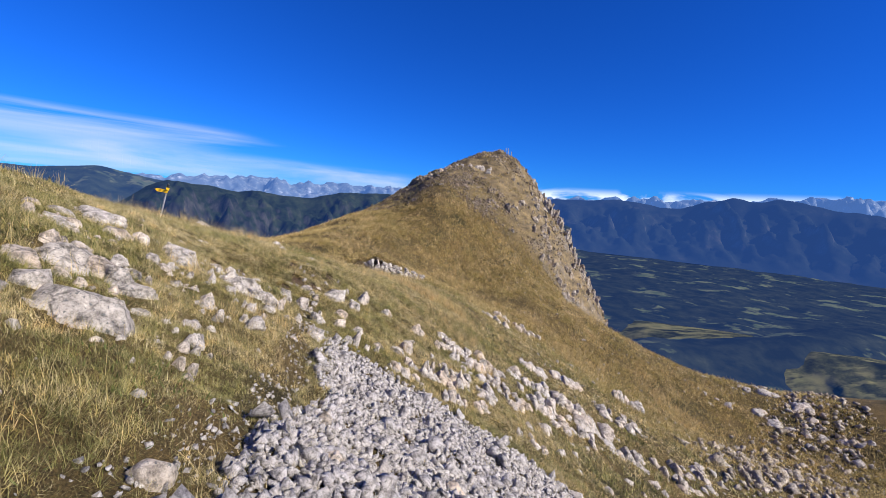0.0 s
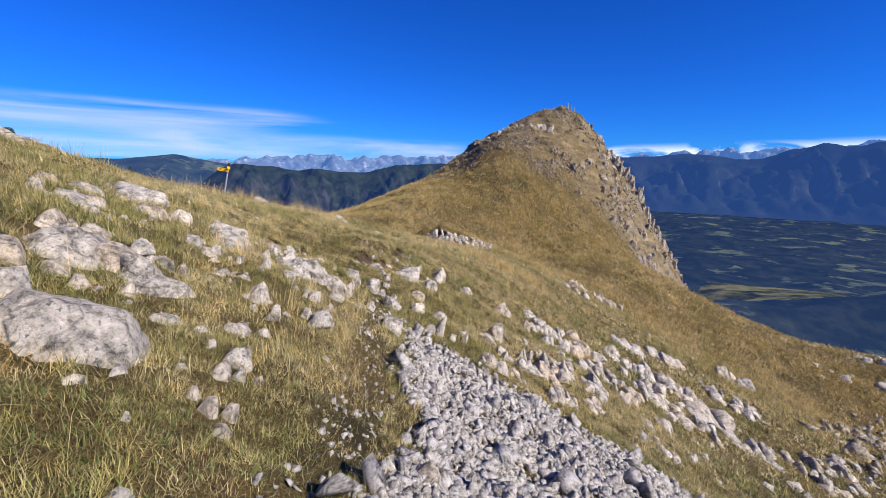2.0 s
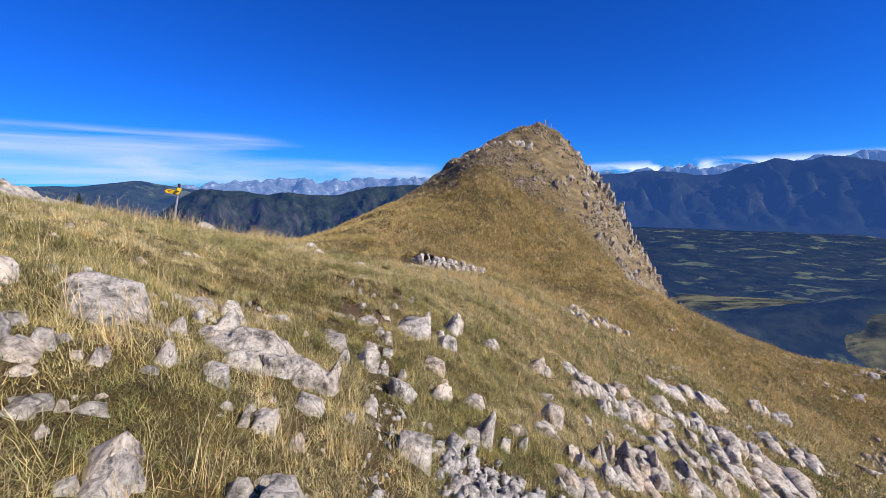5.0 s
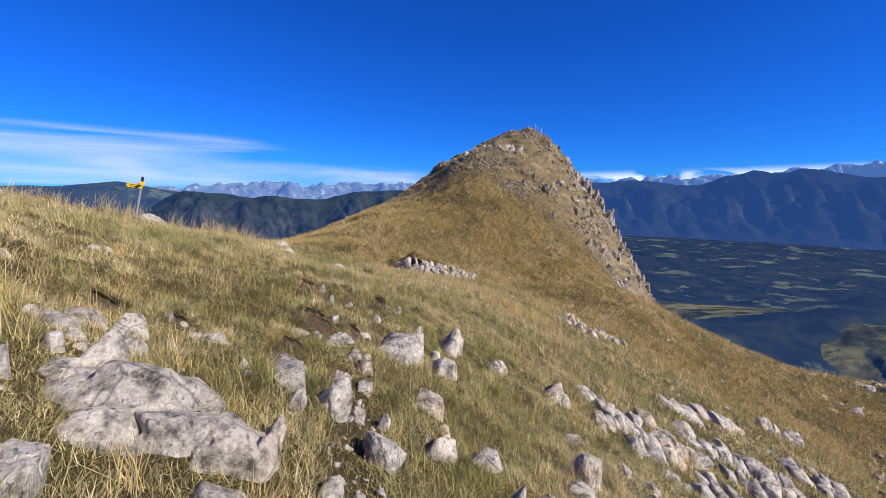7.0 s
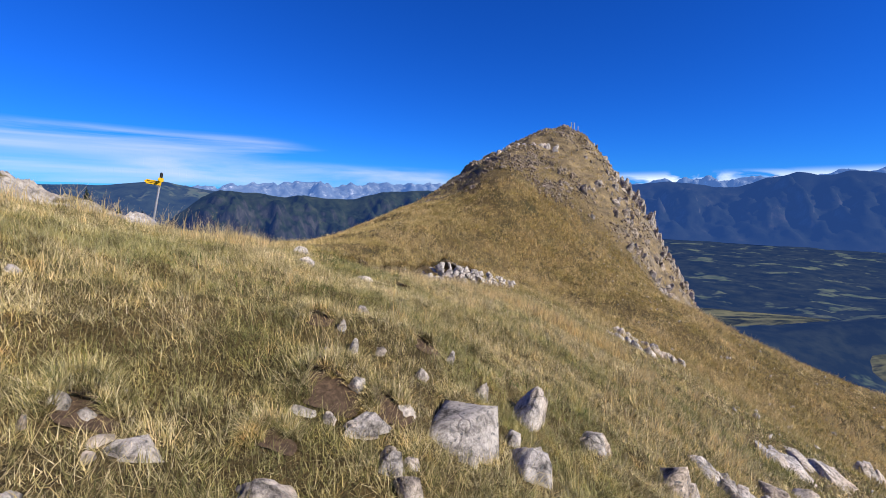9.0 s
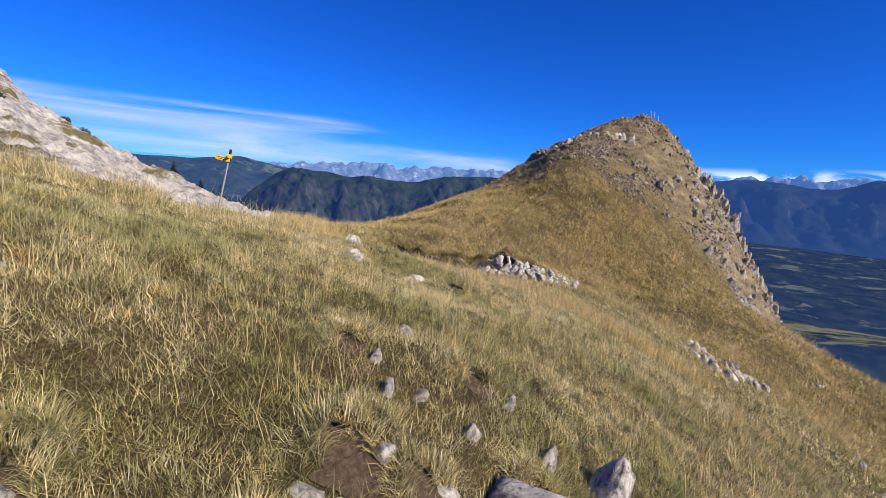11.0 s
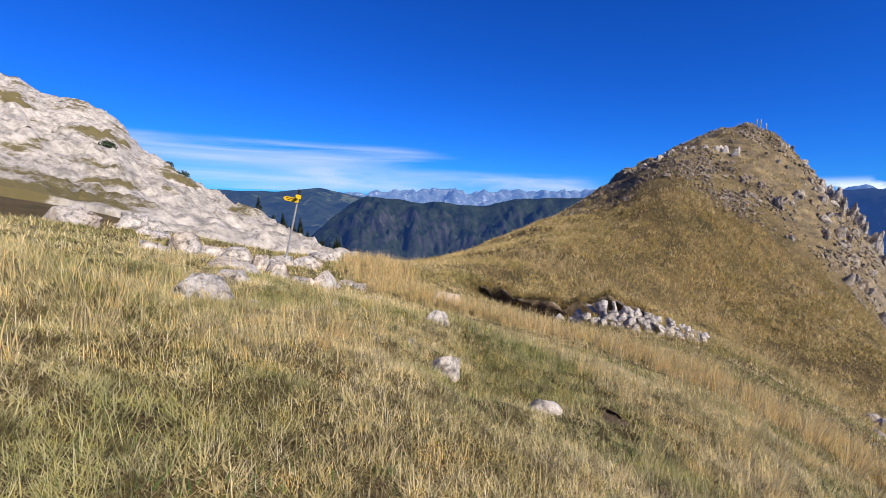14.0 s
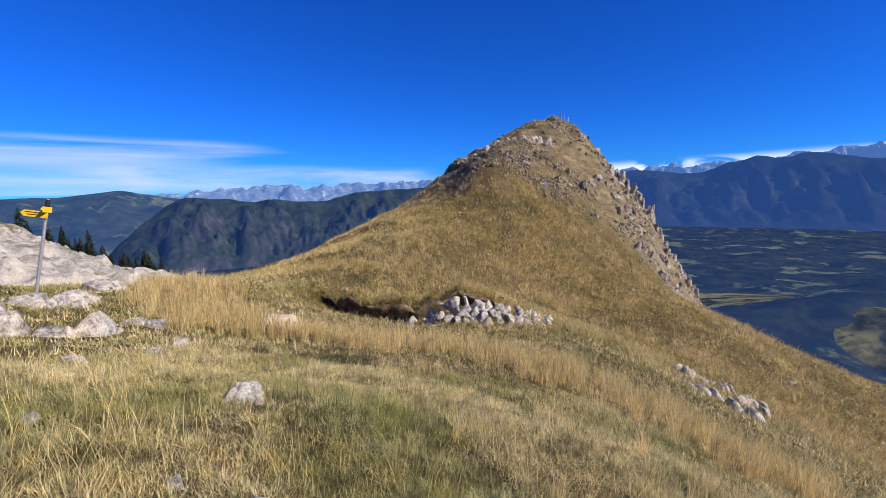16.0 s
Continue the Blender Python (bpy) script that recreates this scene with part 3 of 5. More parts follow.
M_CIRRUS = cloud_material("cirrus", (2.6, 3.0, 1), 0.34, 0.74, 0.72, 3.0)
cloud_sheet("cloud_cirrus", -100, -22, 0.5, 6.6, M_CIRRUS, "thin white streaks of ice cloud low in the sky", lambda u, v: smooth(1.0, 0.88, u + 0.3 * np.abs(v - 0.75)) * smooth(1.0, 0.85, v) * (0.4 + 0.8 * smooth(0.4, 0.7, v)) + 0.35 * smooth(0.5, 0.1, v) * smooth(1.0, 0.8, u))
M_VEIL = cloud_material("veil", (3.0, 2.0, 1), 0.3, 0.75, 0.72, 9.0)
cloud_sheet("cloud_veil", -50, -3, 0.4, 4.4, M_VEIL, "pale veil of cloud above the snow peaks", lambda u, v: 0.85 * smooth(1, 0.7, v + 0.35 * (u - 0.2)) * smooth(0, 0.25, u) * smooth(1, 0.85, u))
M_HEAP = cloud_material("heap", (7.0, 1.6, 1), 0.43, 0.56, 0.95, 1.7)
cloud_sheet("cloud_heap", 8, 46, 0.6, 3.9, M_HEAP, "small white heap clouds behind the ridge", lambda u, v: smooth(1.0, 0.6, v + 0.25 - 0.25 * u) * smooth(0, 0.05, u) * smooth(1, 0.95, u))

# ---- rocks ----
def rock_verts(seed, sub, points, rough, flat=0.35):
    """A broken stone: the hull of random points, cut finer and roughened, with joints. Verts within about one unit, and faces."""
    r = np.random.default_rng(seed)
    p = r.uniform(-1, 1, (points * 3, 3))
    p = p[np.argsort(-np.abs(p).max(1) - 0.25 * np.linalg.norm(p, axis=1))][:points]
    if flat < 0.8:
        p[:, :2] *= (1 - 0.55 * np.clip(p[:, 2:] + 0.2, 0, 1)) * r.uniform(0.8, 1.0, (points, 1))
    bm = bmesh.new()
    for q in p:
        bm.verts.new(q)
    done = bmesh.ops.convex_hull(bm, input=bm.verts)
    bmesh.ops.delete(bm, geom=list({g for g in done["geom_interior"] + done["geom_unused"] if isinstance(g, bmesh.types.BMVert)}), context="VERTS")
    bmesh.ops.triangulate(bm, faces=bm.faces)
    for _ in range(sub):
        bmesh.ops.subdivide_edges(bm, edges=bm.edges, cuts=1, use_grid_fill=True)
    bmesh.ops.triangulate(bm, faces=bm.faces)
    bm.verts.index_update()
    v = np.array([q.co[:] for q in bm.verts])
    f = np.array([[q.index for q in g.verts] for g in bm.faces])
    bm.free()
    v = v / np.abs(v).max(0)
    if rough:
        k = 2.4
        bumps = fbm(v[:, 0] * k + v[:, 2] * 1.7, v[:, 1] * k - v[:, 2] * 1.3, seed, 4, 0.65)
        ledge = vnoise(v[:, 0] * 0.7 + seed, v[:, 2] * 5.5 + 0.8 * v[:, 0], seed + 5)
        # joints: narrow clefts between cells of the rock
        cells = r.uniform(-1, 1, (9, 3)) * np.array([1, 1, 0.6])
        d = np.sort(np.linalg.norm((v[:, None] - cells[None]) * np.array([1, 1, 0.5]), axis=2), axis=1)
        cleft = smooth(0.06, 0.0, d[:, 1] - d[:, 0])
        v = v * (1 + 0.8 * rough * bumps + 0.5 * rough * ledge - 1.6 * rough * cleft)[:, None]
    v[:, 2] = np.where(v[:, 2] < -flat, -flat + (v[:, 2] + flat) * 0.3, v[:, 2])
    return v, f


def rock_mesh(name, seed, sub, cuts, rough, mat):
    v, f = rock_verts(seed, sub, cuts, rough)
    return mesh_fast(name, v, f, [mat])


BOULDERS = [rock_mesh("boulder", 100 + k, 2, 15, 0.05, (M_ROCK, M_ROCK_WARM)[k % 2]) for k in range(10)]
SLABS = [rock_mesh("slab", 200 + k, 3, 24, 0.055, (M_ROCK, M_ROCK_WARM)[k % 3 == 2]) for k in range(6)]
BIG_BOULDERS = [rock_mesh("big_boulder", 150 + k, 3, 16, 0.055, (M_ROCK, M_ROCK_WARM)[k % 2]) for k in range(6)]
BLOCKS = [rock_mesh("block", 300 + k, 2, 12, 0.035, (M_ROCK, M_ROCK_WARM)[k % 2]) for k in range(10)]
LEDGE_FORMS = [rock_mesh("ledge_block", 330 + k, 2, 11, 0.03, M_ROCK) for k in range(8)]
CLIFFS = [rock_mesh("cliff_block", 350 + k, 2, 14, 0.1, M_CLIFF) for k in range(8)]

PILLARS = [rock_mesh("pillar", 380 + k, 3, 16, 0.13, M_PALECLIFF) for k in range(8)]

ROCK_SPOTS = []


def ground_normal(x, y, e=0.25):
    z = height(np.array([x + e, x - e, x, x]), np.array([y, y, y + e, y - e]))
    return Vector((z[1] - z[0], z[3] - z[2], 2 * e)).normalized()


def put_rock(name, meshes, x, y, sx, sy, sz, turn, label, group, lean=0.7, sink=0.3, tilt=(0, 0)):
    z = flat_height(x, y)
    n = Vector((0, 0, 1)).lerp(ground_normal(x, y, max(0.15, sx * 0.5)), lean).normalized()
    q = Vector((0, 0, 1)).rotation_difference(n).to_matrix().to_4x4()
    if meshes is BOULDERS and sx > 0.13:
        meshes = BIG_BOULDERS
    ob = new(name, meshes[rng.integers(len(meshes))])
    ob.matrix_world = Matrix.Translation((x, y, z + sz * (0.22 - sink))) @ q @ pose(0, 0, 0, tilt[0], tilt[1], turn) @ Matrix.Diagonal((sx, sy, sz, 1))
    ROCK_SPOTS.append((x, y, max(sx, sy) * 0.7))
    return tagged(ob, label, "rock", group)


SCREE_BLOCK = [
    (-1.41, 5.40, 0.34, 0.28), (-1.10, 4.74, 0.29, 0.29), (-0.80, 4.97, 0.46, 0.41), (-1.57, 4.92, 0.30, 0.15),
    (-0.61, 5.43, 0.29, 0.23), (-0.18, 5.71, 0.38, 0.25),
]
SADDLE_FAR = [
    (-16.65, 16.23, 1.60, 0.62), (-13.32, 16.06, 0.69, 0.28), (-11.90, 21.18, 0.34, 0.17), (-17.60, 18.40, 2.02, 0.61),
    (-13.65, 21.00, 1.47, 0.46), (-14.54, 22.89, 1.26, 0.52), (-8.71, 17.36, 0.38, 0.09), (-9.54, 19.02, 0.36, 0.09),
    (-8.69, 16.22, 0.33, 0.17), (-12.02, 21.38, 0.40, 0.16), (-11.28, 20.08, 0.57, 0.21), (-6.86, 14.19, 0.12, 0.06),
]
LOWER = [
    (17.80, 29.28, 2.74, 1.37), (19.37, 28.92, 3.73, 1.86), (20.94, 28.17, 4.24, 1.88), (21.87, 27.19, 4.22, 1.88),
    (22.56, 26.10, 3.72, 1.86), (24.39, 26.84, 2.91, 1.45), (22.82, 30.89, 4.58, 1.02), (22.12, 32.67, 4.16, 0.73),
    (24.05, 30.59, 3.09, 1.03), (10.47, 16.98, 1.58, 0.79), (14.27, 17.56, 2.42, 0.91), (11.54, 16.74, 1.89, 0.81),
    (16.31, 18.38, 2.31, 1.32), (18.38, 33.22, 1.00, 0.60), (6.38, 16.45, 1.36, 0.68),
]


OUTCROP_SLABS_A = [
    (-3.26, 4.91, 0.87, 0.88, 0.22, 43), (-3.88, 5.88, 0.50, 0.49, 0.15, 50), (-3.67, 5.80, 0.30, 0.25, 0.17, 48), (-3.53, 5.86, 0.53, 0.35, 0.10, 46),
    (-3.48, 5.55, 0.11, 0.10, 0.07, 49), (-3.89, 6.08, 0.20, 0.17, 0.10, 47), (-4.00, 5.71, 0.35, 0.32, 0.10, 53), (-4.34, 5.78, 0.22, 0.17, 0.11, 55),
    (-4.20, 5.67, 0.19, 0.25, 0.06, 55), (-4.33, 5.93, 0.10, 0.08, 0.05, 53), (-4.22, 6.02, 0.24, 0.28, 0.07, 51), (-3.96, 5.47, 0.13, 0.09, 0.06, 56),
    (-3.59, 5.33, 0.13, 0.10, 0.06, 54), (-3.81, 5.37, 0.17, 0.25, 0.05, 56), (-5.39, 7.00, 0.35, 0.17, 0.10, 51), (-4.85, 6.60, 0.21, 0.16, 0.10, 50),
]
OUTCROP_SLABS_B = [
    (-5.01, 6.24, 0.13, 0.11, 0.09, 55), (-5.37, 6.62, 0.19, 0.14, 0.09, 54), (-4.95, 6.51, 0.09, 0.08, 0.07, 52), (-5.51, 7.80, 0.65, 0.97, 0.19, 46),
    (-4.76, 7.13, 0.35, 0.16, 0.10, 45), (-4.72, 7.51, 0.24, 0.17, 0.11, 42), (-3.81, 6.22, 0.17, 0.25, 0.05, 45), (-3.69, 6.25, 0.11, 0.10, 0.08, 43),
    (-4.36, 7.77, 0.38, 0.52, 0.11, 37), (-4.22, 7.05, 0.18, 0.15, 0.09, 41), (-4.05, 7.05, 0.19, 0.28, 0.06, 40), (-4.87, 6.45, 0.41, 0.28, 0.17, 44),
    (-4.02, 5.20, 0.30, 0.45, 0.09, 47), (-4.09, 5.68, 0.54, 0.77, 0.16, 44), (-3.64, 4.95, 0.31, 0.20, 0.13, 46),
]
MEADOW_ROCKS_A = [
    (-3.23, 5.55, 0.24, 0.15, 0.05, 46), (-2.67, 5.50, 0.20, 0.16, 0.10, 38), (-2.56, 5.35, 0.08, 0.07, 0.07, 38), (-2.84, 5.49, 0.06, 0.05, 0.05, 41),
    (-2.49, 5.43, 0.07, 0.06, 0.06, 35), (-2.53, 4.95, 0.08, 0.07, 0.05, 44), (-2.40, 4.88, 0.09, 0.08, 0.08, 43), (-2.35, 4.97, 0.09, 0.08, 0.08, 40),
    (-2.81, 4.81, 0.08, 0.07, 0.02, 53), (-2.83, 4.62, 0.09, 0.06, 0.02, 57), (-2.29, 4.81, 0.11, 0.10, 0.03, 42), (-2.51, 4.55, 0.04, 0.03, 0.01, 53),
    (-3.24, 6.65, 0.18, 0.16, 0.10, 34), (-3.00, 6.47, 0.12, 0.10, 0.13, 32), (-2.89, 6.15, 0.14, 0.08, 0.05, 34), (-3.00, 5.93, 0.19, 0.19, 0.06, 38),
]
MEADOW_ROCKS_B = [
    (-3.06, 5.67, 0.10, 0.09, 0.03, 42), (-2.78, 6.91, 0.24, 0.20, 0.14, 26), (-2.92, 6.90, 0.10, 0.08, 0.09, 28), (-3.12, 7.49, 0.14, 0.12, 0.07, 27),
    (-3.71, 6.76, 0.12, 0.08, 0.05, 39), (-3.84, 7.23, 0.08, 0.07, 0.08, 36), (-1.75, 3.71, 0.22, 0.15, 0.10, 36), (-3.23, 6.59, 0.13, 0.11, 0.07, 31),
    (-3.00, 6.02, 0.15, 0.22, 0.04, 32), (-4.05, 7.16, 0.11, 0.09, 0.09, 50), (-4.31, 7.25, 0.12, 0.17, 0.03, 52), (-4.07, 7.04, 0.09, 0.11, 0.03, 52),
    (-3.90, 6.92, 0.11, 0.06, 0.02, 52), (-3.73, 6.81, 0.15, 0.10, 0.06, 52), (-3.58, 6.72, 0.06, 0.05, 0.05, 51), (-3.65, 6.87, 0.05, 0.04, 0.04, 49),
]
MEADOW_ROCKS_C = [
    (-3.58, 6.92, 0.12, 0.07, 0.02, 47), (-3.28, 6.71, 0.19, 0.16, 0.12, 46), (-3.30, 6.55, 0.08, 0.06, 0.04, 50), (-3.69, 7.50, 0.13, 0.11, 0.11, 40),
    (-3.68, 7.35, 0.12, 0.07, 0.02, 42), (-3.84, 7.28, 0.06, 0.05, 0.07, 45), (-3.17, 7.37, 0.07, 0.06, 0.10, 32), (-3.10, 7.44, 0.14, 0.12, 0.12, 30),
    (-2.94, 7.44, 0.11, 0.09, 0.08, 27),
]
TRACK_ROCKS_A = [
    (-4.43, 7.92, 0.58, 0.41, 0.12, 45), (-4.23, 7.71, 0.21, 0.12, 0.07, 45), (-4.04, 8.06, 0.14, 0.12, 0.11, 38), (-4.39, 8.64, 0.24, 0.26, 0.07, 37),
    (-3.95, 7.85, 0.05, 0.05, 0.05, 40), (-3.95, 8.46, 0.20, 0.17, 0.16, 34), (-3.96, 8.27, 0.15, 0.16, 0.04, 35), (-3.65, 8.28, 0.55, 0.57, 0.16, 31),
    (-3.56, 7.99, 0.27, 0.28, 0.08, 32), (-3.36, 8.10, 0.27, 0.18, 0.11, 28), (-3.18, 8.23, 0.41, 0.33, 0.10, 24), (-3.05, 7.89, 0.22, 0.30, 0.07, 25),
    (-3.07, 8.27, 0.16, 0.14, 0.13, 22), (-3.52, 7.66, 0.19, 0.25, 0.06, 35), (-2.95, 6.92, 0.07, 0.06, 0.06, 34), (-2.84, 7.06, 0.26, 0.15, 0.05, 29),
]
TRACK_ROCKS_B = [
    (-2.80, 10.47, 0.48, 0.38, 0.24, 10), (-2.37, 11.12, 0.29, 0.25, 0.25, 5), (-3.00, 9.07, 0.21, 0.18, 0.15, 17), (-2.80, 8.36, 0.17, 0.14, 0.11, 17),
    (-2.80, 7.95, 0.09, 0.08, 0.05, 19), (-3.00, 9.77, 0.15, 0.11, 0.07, 14), (-2.38, 8.00, 0.31, 0.26, 0.30, 11), (-1.93, 8.74, 0.19, 0.18, 0.30, 1),
    (-2.03, 8.62, 0.16, 0.13, 0.10, 2), (-1.75, 8.80, 0.12, 0.13, 0.22, -2), (-1.59, 8.92, 0.10, 0.08, 0.11, -5), (-1.22, 9.87, 0.27, 0.23, 0.22, -8),
    (-1.19, 11.51, 0.25, 0.21, 0.18, -7), (-3.66, 8.31, 0.74, 0.45, 0.13, 44), (-3.88, 8.23, 0.24, 0.24, 0.07, 49), (-3.33, 8.18, 0.48, 0.29, 0.09, 39),
]
TRACK_ROCKS_C = [
    (-3.39, 8.42, 0.17, 0.25, 0.05, 36), (-3.08, 8.41, 0.11, 0.09, 0.14, 28), (-3.07, 8.31, 0.06, 0.05, 0.06, 29), (-3.22, 8.24, 0.31, 0.20, 0.06, 35),
    (-4.48, 8.88, 0.27, 0.31, 0.08, 47), (-4.26, 8.98, 0.22, 0.19, 0.13, 43), (-4.03, 8.72, 0.17, 0.12, 0.07, 43), (-3.92, 8.50, 0.09, 0.08, 0.06, 45),
    (-4.11, 8.36, 0.09, 0.08, 0.08, 50), (-4.18, 8.55, 0.12, 0.08, 0.05, 48), (-3.37, 9.24, 0.26, 0.39, 0.08, 25), (-3.17, 8.91, 0.10, 0.09, 0.10, 24),
    (-3.57, 9.05, 0.07, 0.06, 0.06, 31), (-3.07, 9.42, 0.18, 0.15, 0.11, 18), (-2.92, 9.53, 0.13, 0.11, 0.10, 14), (-3.09, 9.88, 0.14, 0.12, 0.08, 16),
]
TRACK_ROCKS_D = [
    (-3.02, 9.06, 0.13, 0.11, 0.07, 19), (-2.89, 9.17, 0.12, 0.10, 0.08, 16), (-2.71, 9.21, 0.08, 0.07, 0.09, 12), (-3.31, 10.04, 0.18, 0.10, 0.06, 19),
    (-2.47, 9.72, 0.26, 0.40, 0.08, 5), (-2.66, 8.84, 0.26, 0.22, 0.14, 12), (-2.34, 9.17, 0.21, 0.17, 0.11, 3), (-2.01, 9.29, 0.24, 0.17, 0.10, -5),
    (-2.40, 10.49, 0.25, 0.21, 0.14, 3),
]
TURF_ROCKS_A = [
    (-4.37, 9.45, 0.10, 0.08, 0.07, 49), (-4.40, 9.25, 0.07, 0.09, 0.02, 53), (-4.32, 9.29, 0.03, 0.03, 0.05, 51), (-4.11, 9.39, 0.11, 0.08, 0.02, 45),
    (-3.98, 9.39, 0.20, 0.16, 0.05, 43), (-3.46, 9.44, 0.29, 0.25, 0.08, 30), (-3.12, 9.58, 0.16, 0.12, 0.07, 18), (-3.60, 10.01, 0.17, 0.09, 0.03, 26),
    (-3.29, 10.09, 0.25, 0.12, 0.08, 18), (-3.11, 9.92, 0.13, 0.11, 0.07, 15), (-3.02, 9.96, 0.09, 0.07, 0.04, 12), (-2.39, 10.60, 0.13, 0.11, 0.09, -4),
    (-2.51, 10.65, 0.11, 0.10, 0.07, -1), (-3.42, 10.82, 0.08, 0.07, 0.04, 16), (-3.28, 11.16, 0.04, 0.04, 0.05, 12), (-3.63, 10.40, 0.11, 0.08, 0.05, 23),
]
TURF_ROCKS_B = [
    (-1.86, 11.32, 0.23, 0.16, 0.10, -12), (-5.34, 10.08, 0.09, 0.10, 0.03, 51), (-3.73, 11.36, 0.14, 0.11, 0.07, 21), (-3.72, 10.87, 0.07, 0.06, 0.06, 24),
    (-3.59, 10.72, 0.09, 0.08, 0.10, 23), (-3.69, 10.50, 0.07, 0.06, 0.05, 28), (-3.00, 11.26, 0.07, 0.06, 0.08, 6), (-3.13, 10.80, 0.09, 0.08, 0.06, 11),
    (-3.41, 10.31, 0.10, 0.09, 0.07, 23), (-2.75, 11.05, 0.12, 0.10, 0.10, 1), (-2.95, 10.48, 0.07, 0.06, 0.08, 8), (-3.46, 10.03, 0.08, 0.07, 0.04, 28),
    (-5.41, 9.99, 0.10, 0.08, 0.02, 70),
]
SADDLE_ROCKS = [
    (-6.09, 15.08, 0.30, 0.23, 0.14, 26), (-7.24, 12.96, 0.49, 0.31, 0.19, 61), (-8.08, 13.93, 0.40, 0.59, 0.12, 55), (-9.41, 15.01, 0.87, 1.30, 0.22, 54),
    (-7.00, 13.27, 0.09, 0.05, 0.03, 54), (-5.34, 13.65, 0.28, 0.18, 0.12, 25), (-4.55, 13.86, 0.27, 0.14, 0.09, 7), (-5.34, 13.89, 0.11, 0.09, 0.06, 27),
    (-5.78, 13.89, 0.08, 0.07, 0.05, 35), (-8.86, 21.49, 1.11, 0.42, 0.27, 24), (-10.88, 20.14, 0.57, 0.86, 0.17, 37), (-9.17, 18.51, 0.31, 0.47, 0.09, 36),
]
SIGN_BLOCKS = [
    (-12.08, 15.46, 0.47, 0.24, 0.15, 62), (-13.70, 17.14, 0.67, 0.57, 0.44, 58), (-12.81, 17.82, 0.76, 0.64, 0.42, 53), (-12.17, 17.97, 0.47, 0.40, 0.42, 50),
    (-11.71, 18.02, 0.57, 0.49, 0.37, 48), (-11.32, 18.37, 0.59, 0.50, 0.36, 45), (-11.16, 18.98, 0.71, 0.60, 0.38, 42), (-15.80, 17.78, 0.77, 0.51, 0.32, 61),
    (-13.72, 17.81, 0.72, 0.42, 0.26, 55), (-16.81, 17.70, 0.78, 0.53, 0.33, 63), (-13.16, 18.36, 0.44, 0.37, 0.32, 52), (-13.94, 20.40, 0.84, 0.44, 0.28, 47),
    (-13.82, 18.43, 0.67, 0.45, 0.28, 55), (-12.72, 18.16, 0.53, 0.45, 0.38, 53), (-12.34, 18.38, 0.54, 0.46, 0.39, 51),
]
LEDGE_BLOCKS = [
    (-6.00, 24.70, 0.85, 0.70, 0.50, 7), (-5.35, 24.55, 0.90, 0.77, 0.66, 4), (-4.65, 24.45, 0.85, 0.70, 0.70, 0), (-4.00, 24.45, 0.80, 0.66, 0.62, -4),
    (-3.40, 24.50, 0.72, 0.50, 0.48, -6), (-2.85, 24.60, 0.60, 0.45, 0.40, -8), (-2.40, 24.70, 0.50, 0.35, 0.30, -8), (-6.75, 24.60, 0.60, 0.30, 0.22, 11),
]
SLOPE_OUTCROP = [
    (1.51, 23.19, 0.81, 0.69, 0.50, -11), (1.99, 22.22, 0.76, 0.65, 0.50, -13), (3.25, 24.28, 0.73, 0.62, 0.62, -15), (4.16, 25.44, 0.70, 0.59, 0.50, -17),
    (2.26, 25.73, 0.79, 0.64, 0.40, -24), (2.76, 25.46, 0.69, 0.59, 0.39, -26), (3.55, 25.85, 0.72, 0.61, 0.39, -28),
]
RIB_ROCKS_A = [
    (-1.02, 9.31, 0.27, 0.23, 0.23, -13), (-0.71, 9.62, 0.20, 0.19, 0.31, -16), (-1.14, 8.86, 0.31, 0.42, 0.09, -12), (-0.25, 9.76, 0.62, 0.94, 0.19, -21),
    (-0.06, 9.71, 0.29, 0.25, 0.21, -23), (0.49, 10.17, 0.37, 0.56, 0.11, -26), (1.23, 10.88, 0.33, 0.27, 0.17, -29), (-0.22, 12.14, 0.39, 0.58, 0.12, -14),
    (-0.47, 12.38, 0.32, 0.27, 0.17, -11), (0.27, 12.05, 0.68, 1.02, 0.20, -18), (0.75, 12.11, 0.44, 0.38, 0.29, -21), (0.75, 11.57, 0.58, 0.88, 0.18, -23),
    (2.19, 13.75, 0.76, 0.50, 0.31, -26), (2.45, 16.08, 1.04, 1.57, 0.22, -22), (3.27, 14.31, 1.03, 0.73, 0.45, -30), (2.15, 12.40, 0.78, 1.16, 0.22, -30),
]
RIB_ROCKS_B = [
    (3.79, 14.05, 0.83, 1.25, 0.22, -33), (3.94, 13.77, 1.21, 1.64, 0.22, -35), (7.37, 20.06, 1.49, 0.97, 0.60, -32), (3.86, 17.16, 1.11, 1.66, 0.22, -26),
    (-1.16, 11.47, 0.28, 0.24, 0.18, -13), (-0.48, 12.36, 0.39, 0.58, 0.12, -17), (-0.51, 11.59, 0.48, 0.72, 0.14, -20), (-0.15, 11.43, 0.53, 0.80, 0.16, -24),
    (-0.17, 9.88, 0.54, 0.46, 0.36, -9), (-0.70, 9.27, 0.31, 0.26, 0.28, -4), (-1.07, 8.67, 0.32, 0.49, 0.10, -1), (0.26, 9.37, 0.34, 0.50, 0.10, -14),
    (-0.19, 9.02, 0.46, 0.70, 0.14, -10),
]
